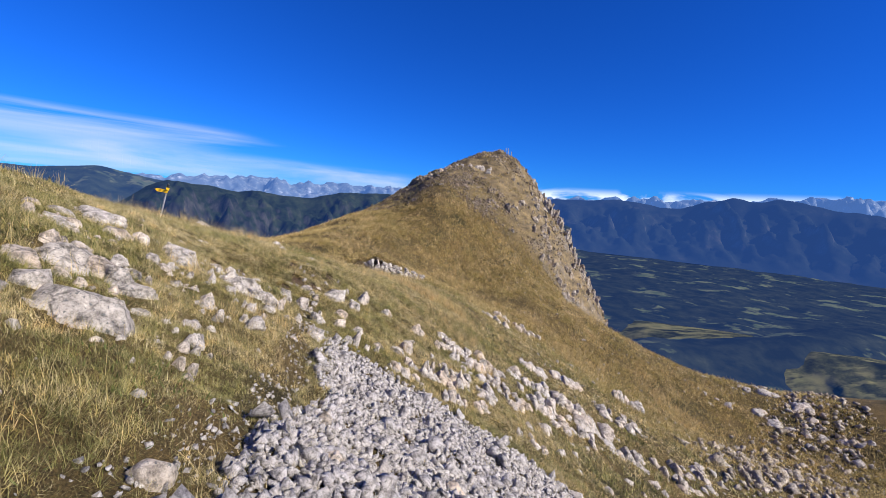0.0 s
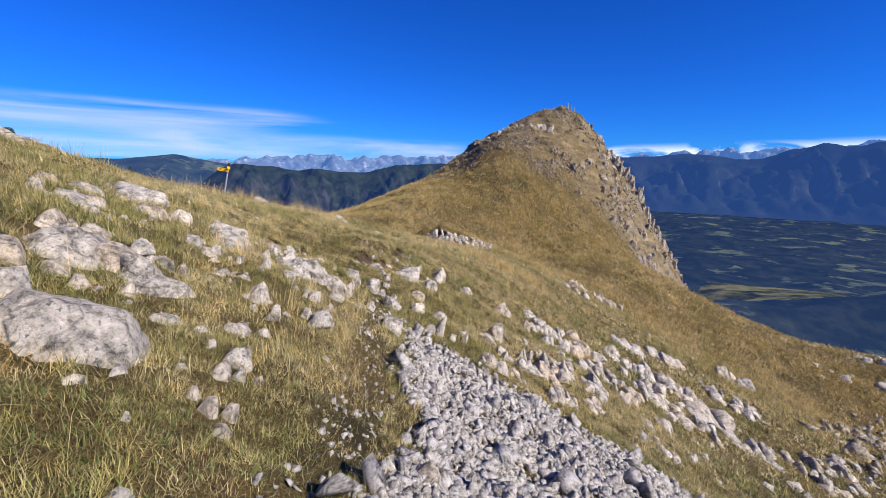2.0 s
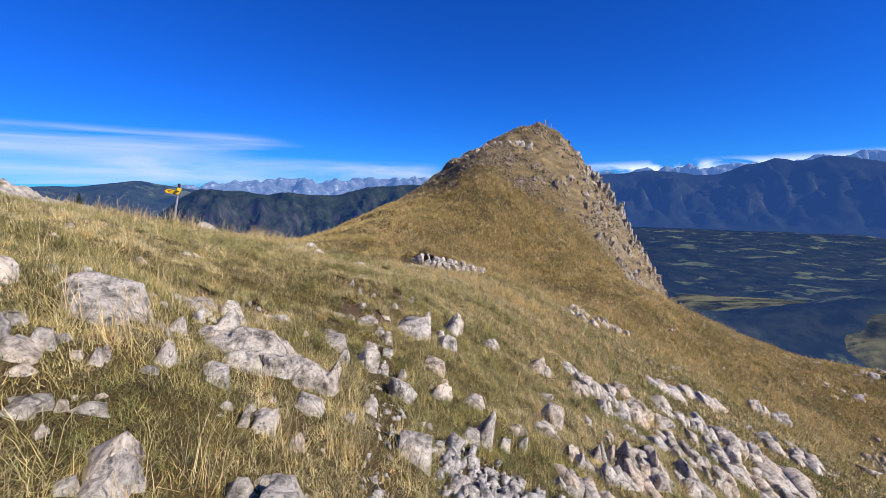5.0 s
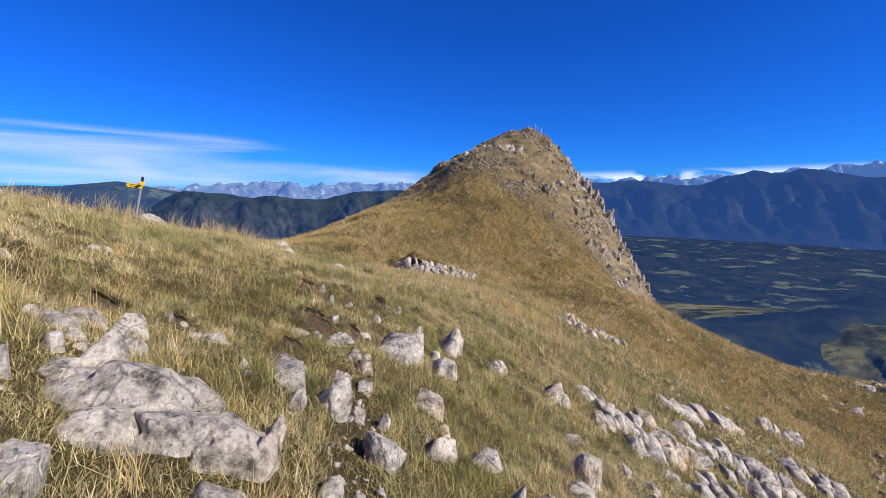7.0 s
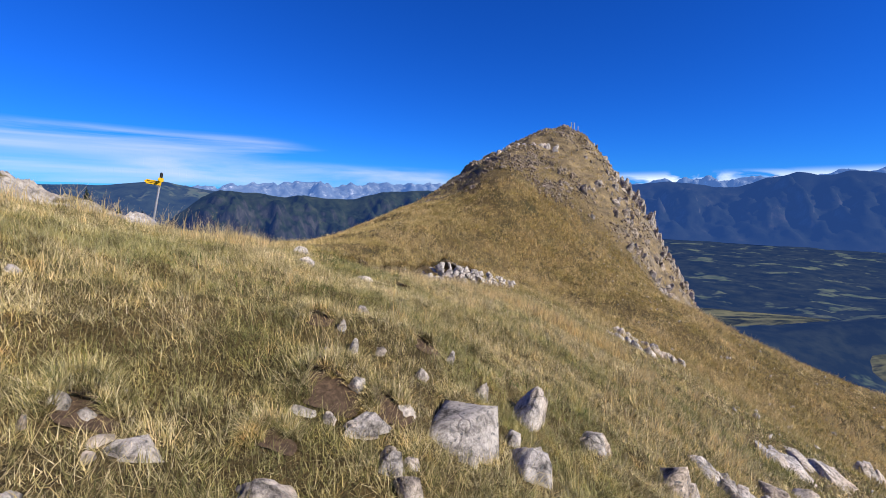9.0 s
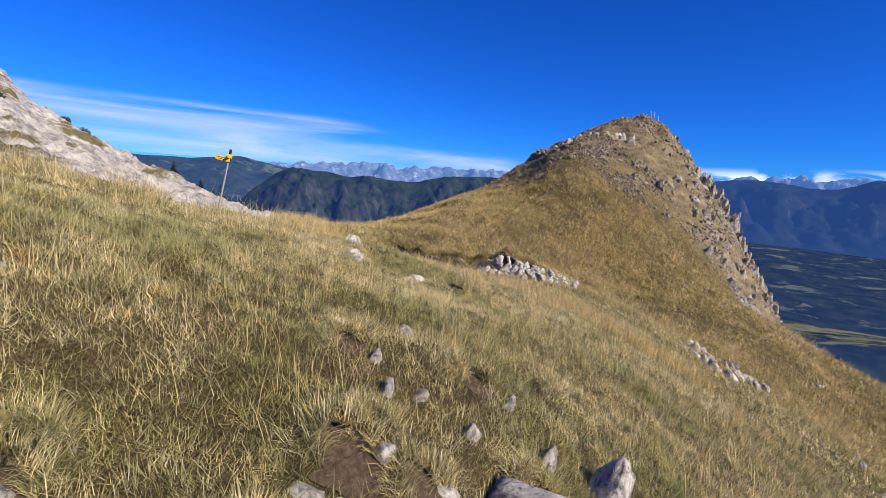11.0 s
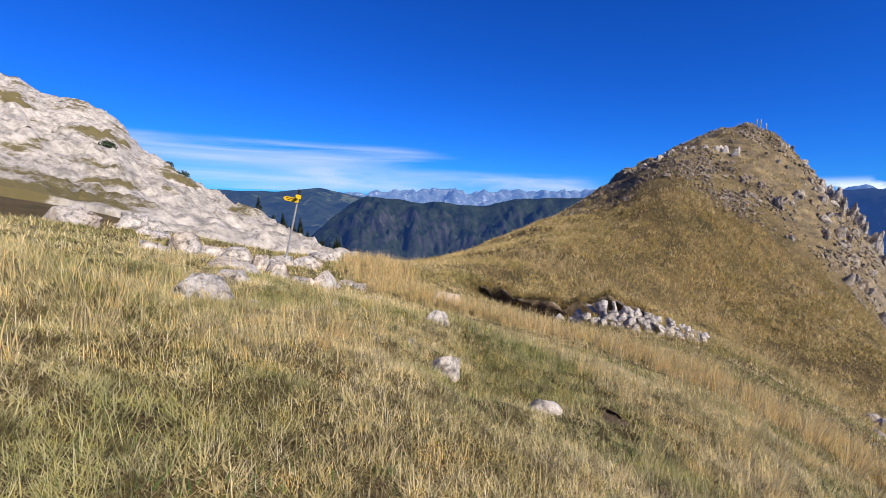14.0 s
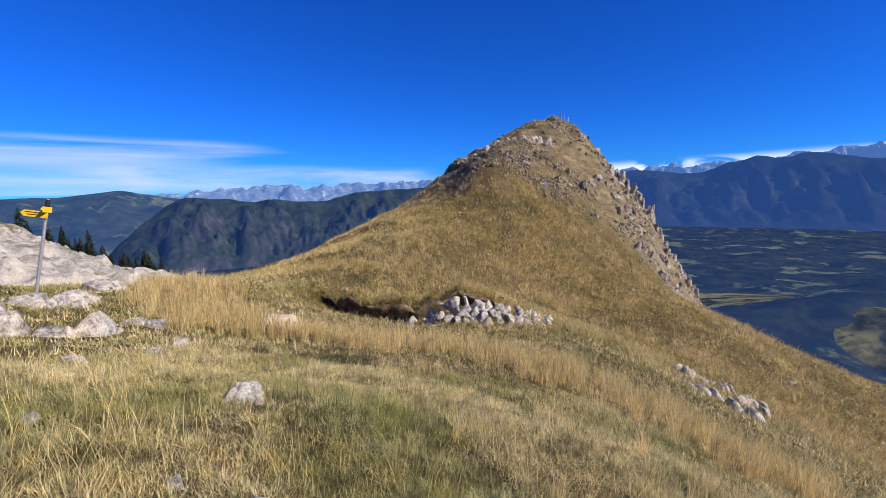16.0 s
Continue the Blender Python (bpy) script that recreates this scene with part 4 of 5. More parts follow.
STRATA_A = [
    (-1.09, 8.72, 0.46, 0.46), (-0.65, 10.26, 0.39, 0.48), (-0.29, 10.18, 0.58, 0.87), (0.16, 10.17, 0.70, 1.00),
    (0.97, 10.88, 0.56, 0.90), (1.55, 11.51, 0.50, 0.74), (2.53, 12.79, 1.01, 0.87), (2.93, 12.60, 0.73, 0.73),
    (3.63, 12.86, 0.93, 0.77), (4.61, 13.38, 1.01, 0.84), (5.57, 13.78, 1.08, 1.08), (6.51, 14.10, 1.15, 0.96),
]
STRATA_B = [
    (-0.39, 12.26, 0.49, 0.49), (0.13, 12.12, 0.85, 0.37), (0.80, 12.34, 1.02, 0.51), (1.83, 13.90, 0.91, 0.38),
    (2.77, 14.35, 1.14, 0.49), (3.63, 14.43, 1.02, 0.42), (5.52, 16.18, 1.21, 0.60), (5.91, 16.03, 0.81, 0.41),
    (1.28, 9.52, 0.60, 0.50), (8.01, 15.23, 1.07, 0.86),
]
LOWER = [
    (17.80, 29.28, 2.74, 1.37), (19.37, 28.92, 3.73, 1.86), (20.94, 28.17, 4.24, 1.88), (21.87, 27.19, 4.22, 1.88),
    (22.56, 26.10, 3.72, 1.86), (24.39, 26.84, 2.91, 1.45), (22.82, 30.89, 4.58, 1.02), (22.12, 32.67, 4.16, 0.73),
    (24.05, 30.59, 3.09, 1.03), (10.47, 16.98, 1.58, 0.79), (14.27, 17.56, 2.42, 0.91), (11.54, 16.74, 1.89, 0.81),
    (16.31, 18.38, 2.31, 1.32), (18.38, 33.22, 1.00, 0.60), (6.38, 16.45, 1.36, 0.68),
]


def hillside_rock(row, name, label, group, meshes=None, lean=0.6, spread=12):
    """One rock from its place, width, depth, height and bearing; broad low ones become slabs."""
    x, y, w, d, h, turn = row
    low = h < 0.34 * min(w, d) and w > 0.16
    chosen = meshes or (SLABS if low else BLOCKS if rng.random() < 0.5 else BOULDERS)
    return put_rock(name, chosen, x, y, w * 0.66, d * (0.64 if low else 0.76), max(h, 0.03) * (1.4 if low else 1.05), turn + rng.uniform(-spread, spread), label, group, 0.85 if low else max(lean, 0.7), 0.56 if low else 0.22)


def chips(row, count, name, label, group, reach=0.75):
    """Small broken pieces round a larger rock."""
    x, y, w, d, h, turn = row
    for _ in range(count):
        s = w * rng.uniform(0.07, 0.18)
        put_rock(name, BLOCKS, x + rng.uniform(-reach, reach) * w, y + rng.uniform(-reach, reach) * d, s, s * rng.uniform(0.6, 1), s * rng.uniform(0.4, 0.8), rng.uniform(0, 360), label, group)


for row in OUTCROP_SLABS_A + OUTCROP_SLABS_B:
    wide = row[2] > 0.4
    hillside_rock(row, "limestone_slab" if wide else "limestone_boulder", "pale grey cracked limestone slab set in the hillside turf" if wide else "grey weathered limestone boulder on the slab outcrop", "slab outcrop")
    chips(row, 5 if wide else 2, "limestone_chip", "small grey limestone piece on the slab outcrop", "slab outcrop")
for row in MEADOW_ROCKS_A + MEADOW_ROCKS_B + MEADOW_ROCKS_C:
    hillside_rock(row, "limestone_boulder", "grey limestone boulder half sunk in dry grass", "meadow rocks")
    if rng.random() < 0.6:
        chips(row, 1, "limestone_chip", "small limestone piece in the dry grass", "meadow rocks", 1.3)
for x, y, w, h in SCREE_BLOCK:
    put_rock("scree_block", BLOCKS, x, y, w * 0.34, w * 0.3, h * 0.4, rng.uniform(0, 360), "angular grey limestone block on loose scree", "scree blocks", 0.4, 0.15, (rng.uniform(-20, 20), rng.uniform(-20, 20)))
for row in TRACK_ROCKS_A + TRACK_ROCKS_B + TRACK_ROCKS_C + TRACK_ROCKS_D:
    wide = row[2] > 0.36
    hillside_rock(row, "limestone_slab" if wide else "limestone_boulder", "broad pale pitted limestone slab beside the trodden path" if wide else "pale limestone boulder beside the trodden path", "path rocks")
    if wide:
        chips(row, 4, "limestone_chip", "small pale limestone piece beside the path", "path rocks")
for row in TURF_ROCKS_A + TURF_ROCKS_B:
    hillside_rock(row, "turf_stone", "small white limestone stone bedded in turf", "turf stones")
for row in SADDLE_ROCKS:
    hillside_rock(row, "limestone_boulder", "pale limestone boulder on the grassy saddle", "saddle rocks", BIG_BOULDERS, 0.5)
for x, y, w, h in SADDLE_FAR:
    put_rock("limestone_boulder", BOULDERS, x, y, w * 0.5, w * 0.4, max(h * 0.6, 0.05), rng.uniform(-30, 30), "pale limestone boulder on the grassy saddle", "saddle rocks", 0.5, 0.1)
for row in SIGN_BLOCKS:
    hillside_rock(row, "karst_block", "fissured pale limestone block near the signpost", "signpost rocks", BLOCKS, 0.3, 35)
    for _ in range(3):
        s = row[2] * rng.uniform(0.2, 0.36)
        put_rock("karst_block", BLOCKS, row[0] + rng.uniform(-0.7, 0.7) * row[2], row[1] + rng.uniform(-0.6, 0.5) * row[2], s, s * 0.7, s * rng.uniform(0.6, 1.1), rng.uniform(0, 360), "fissured pale limestone block near the signpost", "signpost rocks", 0.3)
for row in LEDGE_BLOCKS:
    x, y, w, d, h, turn = row
    # stacked beds of the ledge, each split by joints
    for layer in range(3):
        for k in range(3):
            s = w * rng.uniform(0.2, 0.34)
            ob = put_rock("ledge_rock", LEDGE_FORMS, x + (k - 1) * w * 0.36 + rng.normal() * 0.05, y + 0.1 * layer + rng.normal() * 0.06, s, s * rng.uniform(0.7, 1.1), h * rng.uniform(0.22, 0.34), rng.uniform(-25, 25), "layered white limestone block in a ledge under turf", "rock ledge", 0.15, 0.15, (rng.uniform(-8, 8), rng.uniform(-4, 14)))
            ob.location.z += layer * h * 0.33
for row in SLOPE_OUTCROP:
    x, y, w, d, h, turn = row
    for k in range(3):
        s = w * rng.uniform(0.36, 0.58)
        put_rock("outcrop_rock", BLOCKS, x + rng.uniform(-0.4, 0.4) * w, y + rng.uniform(-0.3, 0.3) * d, s * 0.8, s, s * rng.uniform(0.6, 1.0), rng.uniform(0, 90), "grey limestone rock breaking out of the grass slope", "slope outcrop", 0.6, 0.25, (0, rng.uniform(-25, 0)))
for row in RIB_ROCKS_A + RIB_ROCKS_B:
    x, y, w, d, h, turn = row
    # each rib is a row of leaning blocks split by open joints
    n = 5 if w > 0.45 else 3
    for k in range(n):
        u = (k + 0.5) / n - 0.5
        s = w / n * rng.uniform(0.85, 1.45)
        put_rock("strata_rock", BLOCKS, x + u * w * 0.9 + rng.normal() * 0.03, y + 0.35 * u * d + rng.normal() * 0.12 * d, s, min(d, 1.3 * w) * rng.uniform(0.3, 0.52), max(h, 0.13) * rng.uniform(0.42, 0.78), turn + rng.uniform(15, 40), "tilted pale limestone rib in a band across the slope", "rock band", 0.6, 0.25, (rng.uniform(-8, 8), rng.uniform(-28, -6)))
for x, y, w, h in STRATA_A:
    for k in range(4):
        s = w * rng.uniform(0.18, 0.36)
        put_rock("strata_rock", BLOCKS, x + rng.uniform(-0.6, 0.6) * w, y + rng.uniform(-0.5, 0.5) * w, s * 0.7, s * 0.95, s * rng.uniform(0.5, 0.8), rng.uniform(15, 50), "tilted pale limestone rib in a band across the slope", "rock band", 0.6, 0.2, (0, rng.uniform(-30, -5)))
for x, y, w, h in STRATA_B:
    for k in range(7):
        s = w * rng.uniform(0.14, 0.34)
        put_rock("strata_rock", BLOCKS, x + rng.uniform(-0.6, 0.6) * w, y + rng.uniform(-0.4, 0.4) * w, s * 0.75, s * 0.9, s * rng.uniform(0.45, 0.75), rng.uniform(15, 60), "tilted pale limestone rib in a band across the slope", "rock band", 0.6, 0.2, (0, rng.uniform(-25, 0)))
for x, y, w, h in LOWER:
    for k in range(5):
        s = w * rng.uniform(0.07, 0.17)
        put_rock("slope_rock", BLOCKS, x + rng.uniform(-0.55, 0.55) * w, y + rng.uniform(-0.35, 0.35) * w, s, s * 0.9, s * rng.uniform(0.4, 0.7), rng.uniform(0, 360), "grey limestone rock at the lower edge of the slope", "lower rocks")

# a loose run of smaller rocks between the bands
for _ in range(70):
    u = rng.random()
    x, y = -1.2 + 9.5 * u + rng.normal() * 0.5, 9.6 + 4.6 * u + rng.normal() * 1.1
    s = rng.uniform(0.07, 0.2)
    put_rock("strata_rock", BLOCKS, x, y, s, s * 1.3, s * 0.7, rng.uniform(0, 360), "small limestone rock in the band across the slope", "rock band")
for _ in range(150):
    x, y = rng.uniform(-6.2, -2.2), rng.uniform(3.4, 9.6)
    if scree(np.array([x]), np.array([y]))[0] > 0.2:
        continue
    s = 0.018 + 0.05 * rng.random() ** 2
    put_rock("turf_stone", BOULDERS, x, y, s, s * 0.8, s * 0.6, rng.uniform(0, 360), "small white limestone stone bedded in turf", "turf stones", 0.5, 0.15)

# summit band, broken ledges, cliff
for k in range(22):
    x = -4.6 + 7.0 * k / 21 + rng.normal() * 0.15
    s = rng.uniform(0.18, 0.42)
    put_rock("summit_rock", BLOCKS, x, 53.6 + rng.normal() * 0.3, s, s * 0.7, s * rng.uniform(0.8, 1.7), rng.uniform(-25, 25), "pale layered rock in the band under the summit", "summit band", 0.15, 0.2)
made = 0
for _ in range(6000):
    x, y = rng.uniform(-10, 9), rng.uniform(46, 60)
    z = flat_height(x, y)
    if z > 0.8 and vnoise(np.array([x / 2.4 + 0.3 * z]), np.array([z * 0.9 - 0.1 * x]), 21)[0] > 0.42:
        s = 0.1 + 0.3 * rng.random() ** 2
        put_rock("summit_ledge", CLIFFS, x, y, s, s * rng.uniform(0.5, 0.9), s * rng.uniform(0.35, 0.9), rng.uniform(-60, 60), "brown weathered ledge rock on the summit cone", "summit ledges", 0.35, 0.25, (rng.uniform(-15, 15), rng.uniform(-15, 15)))
        made += 1
    if made > 230:
        break
# upright pillars along the edge of the cliff
for x, y, high in ((9.2, 59.6, 0.8), (10.3, 59.8, 1.3), (11.0, 60.0, 1.6), (11.8, 60.2, 1.8), (12.4, 59.6, 1.4), (13.1, 59.3, 1.6), (13.9, 59.4, 1.3), (14.6, 59.6, 1.4), (15.3, 59.4, 1.1), (16.0, 59.0, 1.0), (16.8, 58.6, 0.8)):
    for k in range(4):
        s = rng.uniform(0.3, 0.62)
        put_rock("cliff_pillar", PILLARS, x + rng.normal() * 0.45, y - rng.uniform(0.0, 2.2), s, s * rng.uniform(0.7, 1.1), high * rng.uniform(0.6, 1.15), rng.uniform(0, 180), "tall pale limestone pillar at the edge of the cliff", "cliff pillars", 0.25, 0.35, (rng.uniform(-8, 8), rng.uniform(-10, 12)))
made = 0
for _ in range(8000):
    x, y = rng.uniform(4, 24), rng.uniform(40, 64)
    n = ground_normal(x, y, 0.5)
    z = flat_height(x, y)
    if n.z < 0.66 and z > -13 and vnoise(np.array([x / 1.6]), np.array([y / 1.6 + z / 3]), 23)[0] > -0.25:
        s = 0.14 + 0.45 * rng.random() ** 2
        put_rock("cliff_rock", CLIFFS if rng.random() < 0.3 else PILLARS, x, y, s, s * rng.uniform(0.5, 1), s * rng.uniform(0.6, 1.7), rng.uniform(0, 180), "weathered grey limestone block in the cliff", "cliff rocks", 0.45, 0.3, (rng.uniform(-20, 20), rng.uniform(-20, 20)))
        made += 1
    if made > 290:
        break


# ---- loose stones ----
STONE_FORMS = [rock_verts(400 + k, 0, 8, 0.0, 0.9) for k in range(20)]


def turn_matrices(n):
    q = rng.normal(size=(n, 4))
    q /= np.linalg.norm(q, axis=1)[:, None]
    w, x, y, z = q.T
    return np.stack([1 - 2 * (y * y + z * z), 2 * (x * y - z * w), 2 * (x * z + y * w), 2 * (x * y + z * w), 1 - 2 * (x * x + z * z), 2 * (y * z - x * w), 2 * (x * z - y * w), 2 * (y * z + x * w), 1 - 2 * (x * x + y * y)], -1).reshape(n, 3, 3)


def stones(name, x, y, size, mat, label, lift=0.25):
    """Many loose stones as one mesh."""
    z = height(x, y)
    V, F, base = [], [], 0
    kind = rng.integers(len(STONE_FORMS), size=len(x))
    for k, (v, f) in enumerate(STONE_FORMS):
        i = np.nonzero(kind == k)[0]
        if not len(i):
            continue
        t = turn_matrices(len(i))
        shape = v[None] * (size[i][:, None] * rng.uniform(0.4, 1.05, (len(i), 3)))[:, None, :]
        p = np.einsum("nij,nvj->nvi", t, shape)
        p += np.stack([x[i], y[i], z[i] + size[i] * lift], -1)[:, None, :]
        V.append(p.reshape(-1, 3))
        F.append((f[None] + (base + np.arange(len(i)) * len(v))[:, None, None]).reshape(-1, 3))
        base += len(i) * len(v)
    return tagged(new(name, mesh_fast(name, np.concatenate(V), np.concatenate(F), [mat])), label, "stones", kind="stuff")


def sample(n, x0, x1, y0, y1, keep):
    x, y = rng.uniform(x0, x1, n), rng.uniform(y0, y1, n)
    k = rng.random(n) < keep(x, y)
    return x[k], y[k]


sx_, sy_ = sample(62000, -2.8, 3.4, 2.4, 9.0, scree)
size_ = 0.012 + 0.062 * rng.random(len(sx_)) ** 2.6
scree_thing = stones("scree", sx_, sy_, size_, M_STONE, "tongue of loose angular grey limestone scree")
# the larger stones of the scree one by one
STONE_MESHES = [mesh_fast("stone", *rock_verts(500 + k, 0, 8, 0.0, 0.9), [M_STONE]) for k in range(10)]
bx_, by_ = sample(1400, -2.6, 1.6, 3.0, 9.0, scree)
for x, y in list(zip(bx_, by_))[:300]:
    s = 0.05 + 0.085 * rng.random() ** 2.2
    ob = new("stone", STONE_MESHES[rng.integers(10)])
    ob.parent = scree_thing
    ob.matrix_world = pose(x, y, flat_height(x, y) + s * 0.45, *rng.uniform(0, 360, 3)) @ Matrix.Diagonal((s, s * rng.uniform(0.6, 1), s * rng.uniform(0.45, 0.9), 1))
px_, py_ = sample(26000, -7, -1.2, 1.5, 16.5, lambda x, y: 0.9 * track(x, y))
stones("path_gravel", px_, py_, 0.008 + 0.028 * rng.random(len(px_)) ** 2, M_STONE, "pale limestone gravel on the trodden path")
hx_, hy_ = sample(22000, -8, 9, 42, 57, lambda x, y: smooth(1.0, 0.35, np.hypot((x + 0.3 - (50 - y) * 0.55) / 5.0, (y - 48.6) / 3.6)) * smooth(0.35, 0.6, 0.5 + 0.5 * vnoise(x / 1.4, y / 1.4, 91)))
stones("summit_scree", hx_, hy_, 0.04 + 0.13 * rng.random(len(hx_)) ** 2, M_CLIFF, "grey scree spilling from the rocky summit")
cx_, cy_ = sample(26000, -10, 19, 46, 63, lambda x, y: 0.7 * smooth(0.0, 0.5, fbm(x / 2.2, y / 1.1, 92, 3)))
stones("summit_rubble", cx_, cy_, 0.04 + 0.16 * rng.random(len(cx_)) ** 3, M_CLIFF, "weathered rubble among turf on the summit cone")
wx_, wy_ = sample(2600, 3, 26, 12, 46, lambda x, y: 0.25 + 0.6 * smooth(0.2, 0.6, vnoise(x / 3, y / 3, 93)))
stones("slope_stones", wx_, wy_, 0.03 + 0.09 * rng.random(len(wx_)) ** 2, M_ROCK, "scattered pale stones on the grass slope")
tx_, ty_ = sample(5200, 6, 27, 15, 36, lambda x, y: smooth(1.0, 0.5, np.abs((y - 15.5) - (x - 9.0) * 0.95) / 4.2) * smooth(8, 11, x))
stones("lower_rubble", tx_, ty_, 0.06 + 0.2 * rng.random(len(tx_)) ** 2, M_PALECLIFF, "grey rubble along the lower rocks")


# ---- grass ----
CELL = 0.05
RX0, RY0, RNX, RNY = -20.0, 0.0, 700, 720
rock_mask = np.zeros((RNX, RNY), bool)
for x, y, r in ROCK_SPOTS:
    i0, i1 = int((x - r - RX0) / CELL), int((x + r - RX0) / CELL) + 1
    j0, j1 = int((y - r - RY0) / CELL), int((y + r - RY0) / CELL) + 1
    if i1 <= 0 or j1 <= 0 or i0 >= RNX or j0 >= RNY:
        continue
    i0, j0, i1, j1 = max(i0, 0), max(j0, 0), min(i1, RNX), min(j1, RNY)
    ii, jj = np.meshgrid(np.arange(i0, i1), np.arange(j0, j1), indexing="ij")
    rock_mask[i0:i1, j0:j1] |= np.hypot(RX0 + (ii + 0.5) * CELL - x, RY0 + (jj + 0.5) * CELL - y) < r * 0.7


def free_of_rock(x, y):
    i, j = ((x - RX0) / CELL).astype(int), ((y - RY0) / CELL).astype(int)
    inside = (i >= 0) & (j >= 0) & (i < RNX) & (j < RNY)
    out = np.ones(len(x), bool)
    out[inside] = ~rock_mask[i[inside], j[inside]]
    return out


def walk_dist(x, y):
    best = np.full(np.shape(x), 99.0)
    for a, b in (((-0.3, 1.7), (-1.9, 5.6)), ((-1.9, 5.6), (-2.7, 8.6)), ((-2.7, 8.6), (-4.2, 11.5)), ((-4.2, 11.5), (-5.0, 15.5))):
        best = np.minimum(best, seg_dist(x, y, *a, *b)[0])
    return best


def blades(name, x, y, length, width, lean, mat, label, bent=True, heading=None, tone=None, base=None):
    """Grass as one mesh: each blade a narrow bent strip of two pieces, or one leaning triangle."""
    n = len(x)
    z = (height(x, y) if base is None else base) - 0.004
    a = rng.uniform(0, 2 * np.pi, n) if heading is None else heading
    b = a + np.pi / 2 + rng.normal(0, 0.5, n)
    dx, dy = np.cos(a), np.sin(a)
    wx, wy = np.cos(b) * width * 0.5, np.sin(b) * width * 0.5
    root = np.stack([x, y, z], -1)
    side = np.stack([wx, wy, 0 * wx], -1)
    along = np.stack([dx, dy, 0 * dx], -1)
    up = np.array([0, 0, 1.0])
    s, c = np.sin(lean)[:, None], np.cos(lean)[:, None]
    L = length[:, None]
    if bent:
        mid = root + L * 0.55 * (along * s * 0.75 + up * np.sqrt(np.maximum(1 - (s * 0.75) ** 2, 0)))
        l2 = np.minimum(lean * 1.35, 1.75)
        tip = mid + L * 0.5 * (along * np.sin(l2)[:, None] + up * np.cos(l2)[:, None])
        v = np.stack([root - side, root + side, mid - side * 0.8, mid + side * 0.8, tip], 1).reshape(-1, 3)
        f = np.array([[0, 1, 3], [0, 3, 2], [2, 3, 4]])
        f = (f[None] + (np.arange(n) * 5)[:, None, None]).reshape(-1, 3)
    else:
        tip = root + L * (along * s + up * c)
        v = np.stack([root - side, root + side, tip], 1).reshape(-1, 3)
        f = np.arange(n * 3).reshape(-1, 3)
    me = mesh_fast(name, v, f, [mat])
    at = me.attributes.new("tone", "FLOAT", "POINT")
    at.data.foreach_set("value", np.repeat(rng.random(n) if tone is None else tone, 5 if bent else 3).astype(np.float32))
    return tagged(new(name, me), label, "grass", kind="stuff")


def cover(x, y):
    """How much turf grows: less on scree, the path and the hollow."""
    return (1 - 0.97 * scree(x, y)) * (1 - 0.8 * track(x, y)) * (1 - hollow(x, y)) * (1 - scrape(x, y)) * smooth(-0.95, -0.35, vnoise(x / 0.35, y / 0.35, 55) + 0.35)


def near_turf(x, y):
    d = walk_dist(x, y)
    return cover(x, y) * (0.12 + 0.88 * smooth(6.5, 2.0, d)) * (d < 7)


def clumps(name, x, y, each, spread, low, high, wide, mat, label, out=0.8):
    """Turf in small clumps that lean outward, each with a tone of its own."""
    k = free_of_rock(x, y)
    x, y = x[k], y[k]
    n = len(x)
    a = rng.uniform(0, 2 * np.pi, (n, each))
    r = np.abs(rng.normal(0, spread, (n, each)))
    d = np.repeat(walk_dist(x, y), each)
    long = np.repeat(rng.uniform(0.7, 1.35, n) * (1 + 0.35 * vnoise(x / 0.5, y / 0.5, 56)), each)
    tone = np.repeat(np.clip(0.52 + 0.24 * rng.normal(size=n) + 0.3 * vnoise(x / 0.45, y / 0.45, 66) + 0.22 * vnoise(x / 1.9, y / 1.9, 67), 0, 1), each)
    X, Y = (x[:, None] + r * np.cos(a)).ravel(), (y[:, None] + r * np.sin(a)).ravel()
    m = n * each
    lean = np.clip(rng.normal(out, 0.4, m), 0, 1.5)
    return blades(name, X, Y, (low + (high - low) * rng.random(m)) * long, wide * rng.uniform(0.7, 1.4, m) * (1 + 0.2 * np.maximum(d - 0.8, 0)), lean, mat, label, False, (a + rng.normal(0, 0.9, a.shape)).ravel(), tone)


clumps("turf_grass", *sample(270000, -9, 3, 2.6, 18, near_turf), 9, 0.035, 0.04, 0.1, 0.0028, M_TURF, "short matted olive and straw-coloured alpine turf", 0.95)
x_, y_ = sample(60000, -9, 4, 2.6, 19, lambda x, y: near_turf(x, y) * smooth(-0.1, 0.5, vnoise(x / 0.8, y / 0.8, 57)))
k_ = free_of_rock(x_, y_)
x_, y_ = x_[k_], y_[k_]
n_ = len(x_)
blades("dry_stalks", x_, y_, 0.13 + 0.2 * rng.random(n_) ** 1.5, np.full(n_, 0.0018) + 0.0006 * walk_dist(x_, y_), np.abs(rng.normal(0.85, 0.4, n_)), M_STRAW, "long bleached dry grass stalks standing in the turf")
x_, y_ = sample(90000, -9, 4, 2.6, 19, lambda x, y: near_turf(x, y) * smooth(0.1, 0.55, vnoise(x / 0.9, y / 0.9, 58) + 0.25 * vnoise(x / 0.3, y / 0.3, 59)))
k_ = free_of_rock(x_, y_)
x_, y_ = x_[k_], y_[k_]
n_ = len(x_)
blades("green_herbs", x_, y_, 0.03 + 0.05 * rng.random(n_), 0.009 + 0.008 * rng.random(n_), np.abs(rng.normal(0.9, 0.4, n_)), M_GREEN, "low dark green herbs and cushion plants", False)

# tufts: fans of long straw
BAND = ((-13.0, 24.0), (-10.2, 20.8), (-7.2, 20.9), (-4.8, 20.8), (-2.5, 19.4), (-1.0, 17.6))


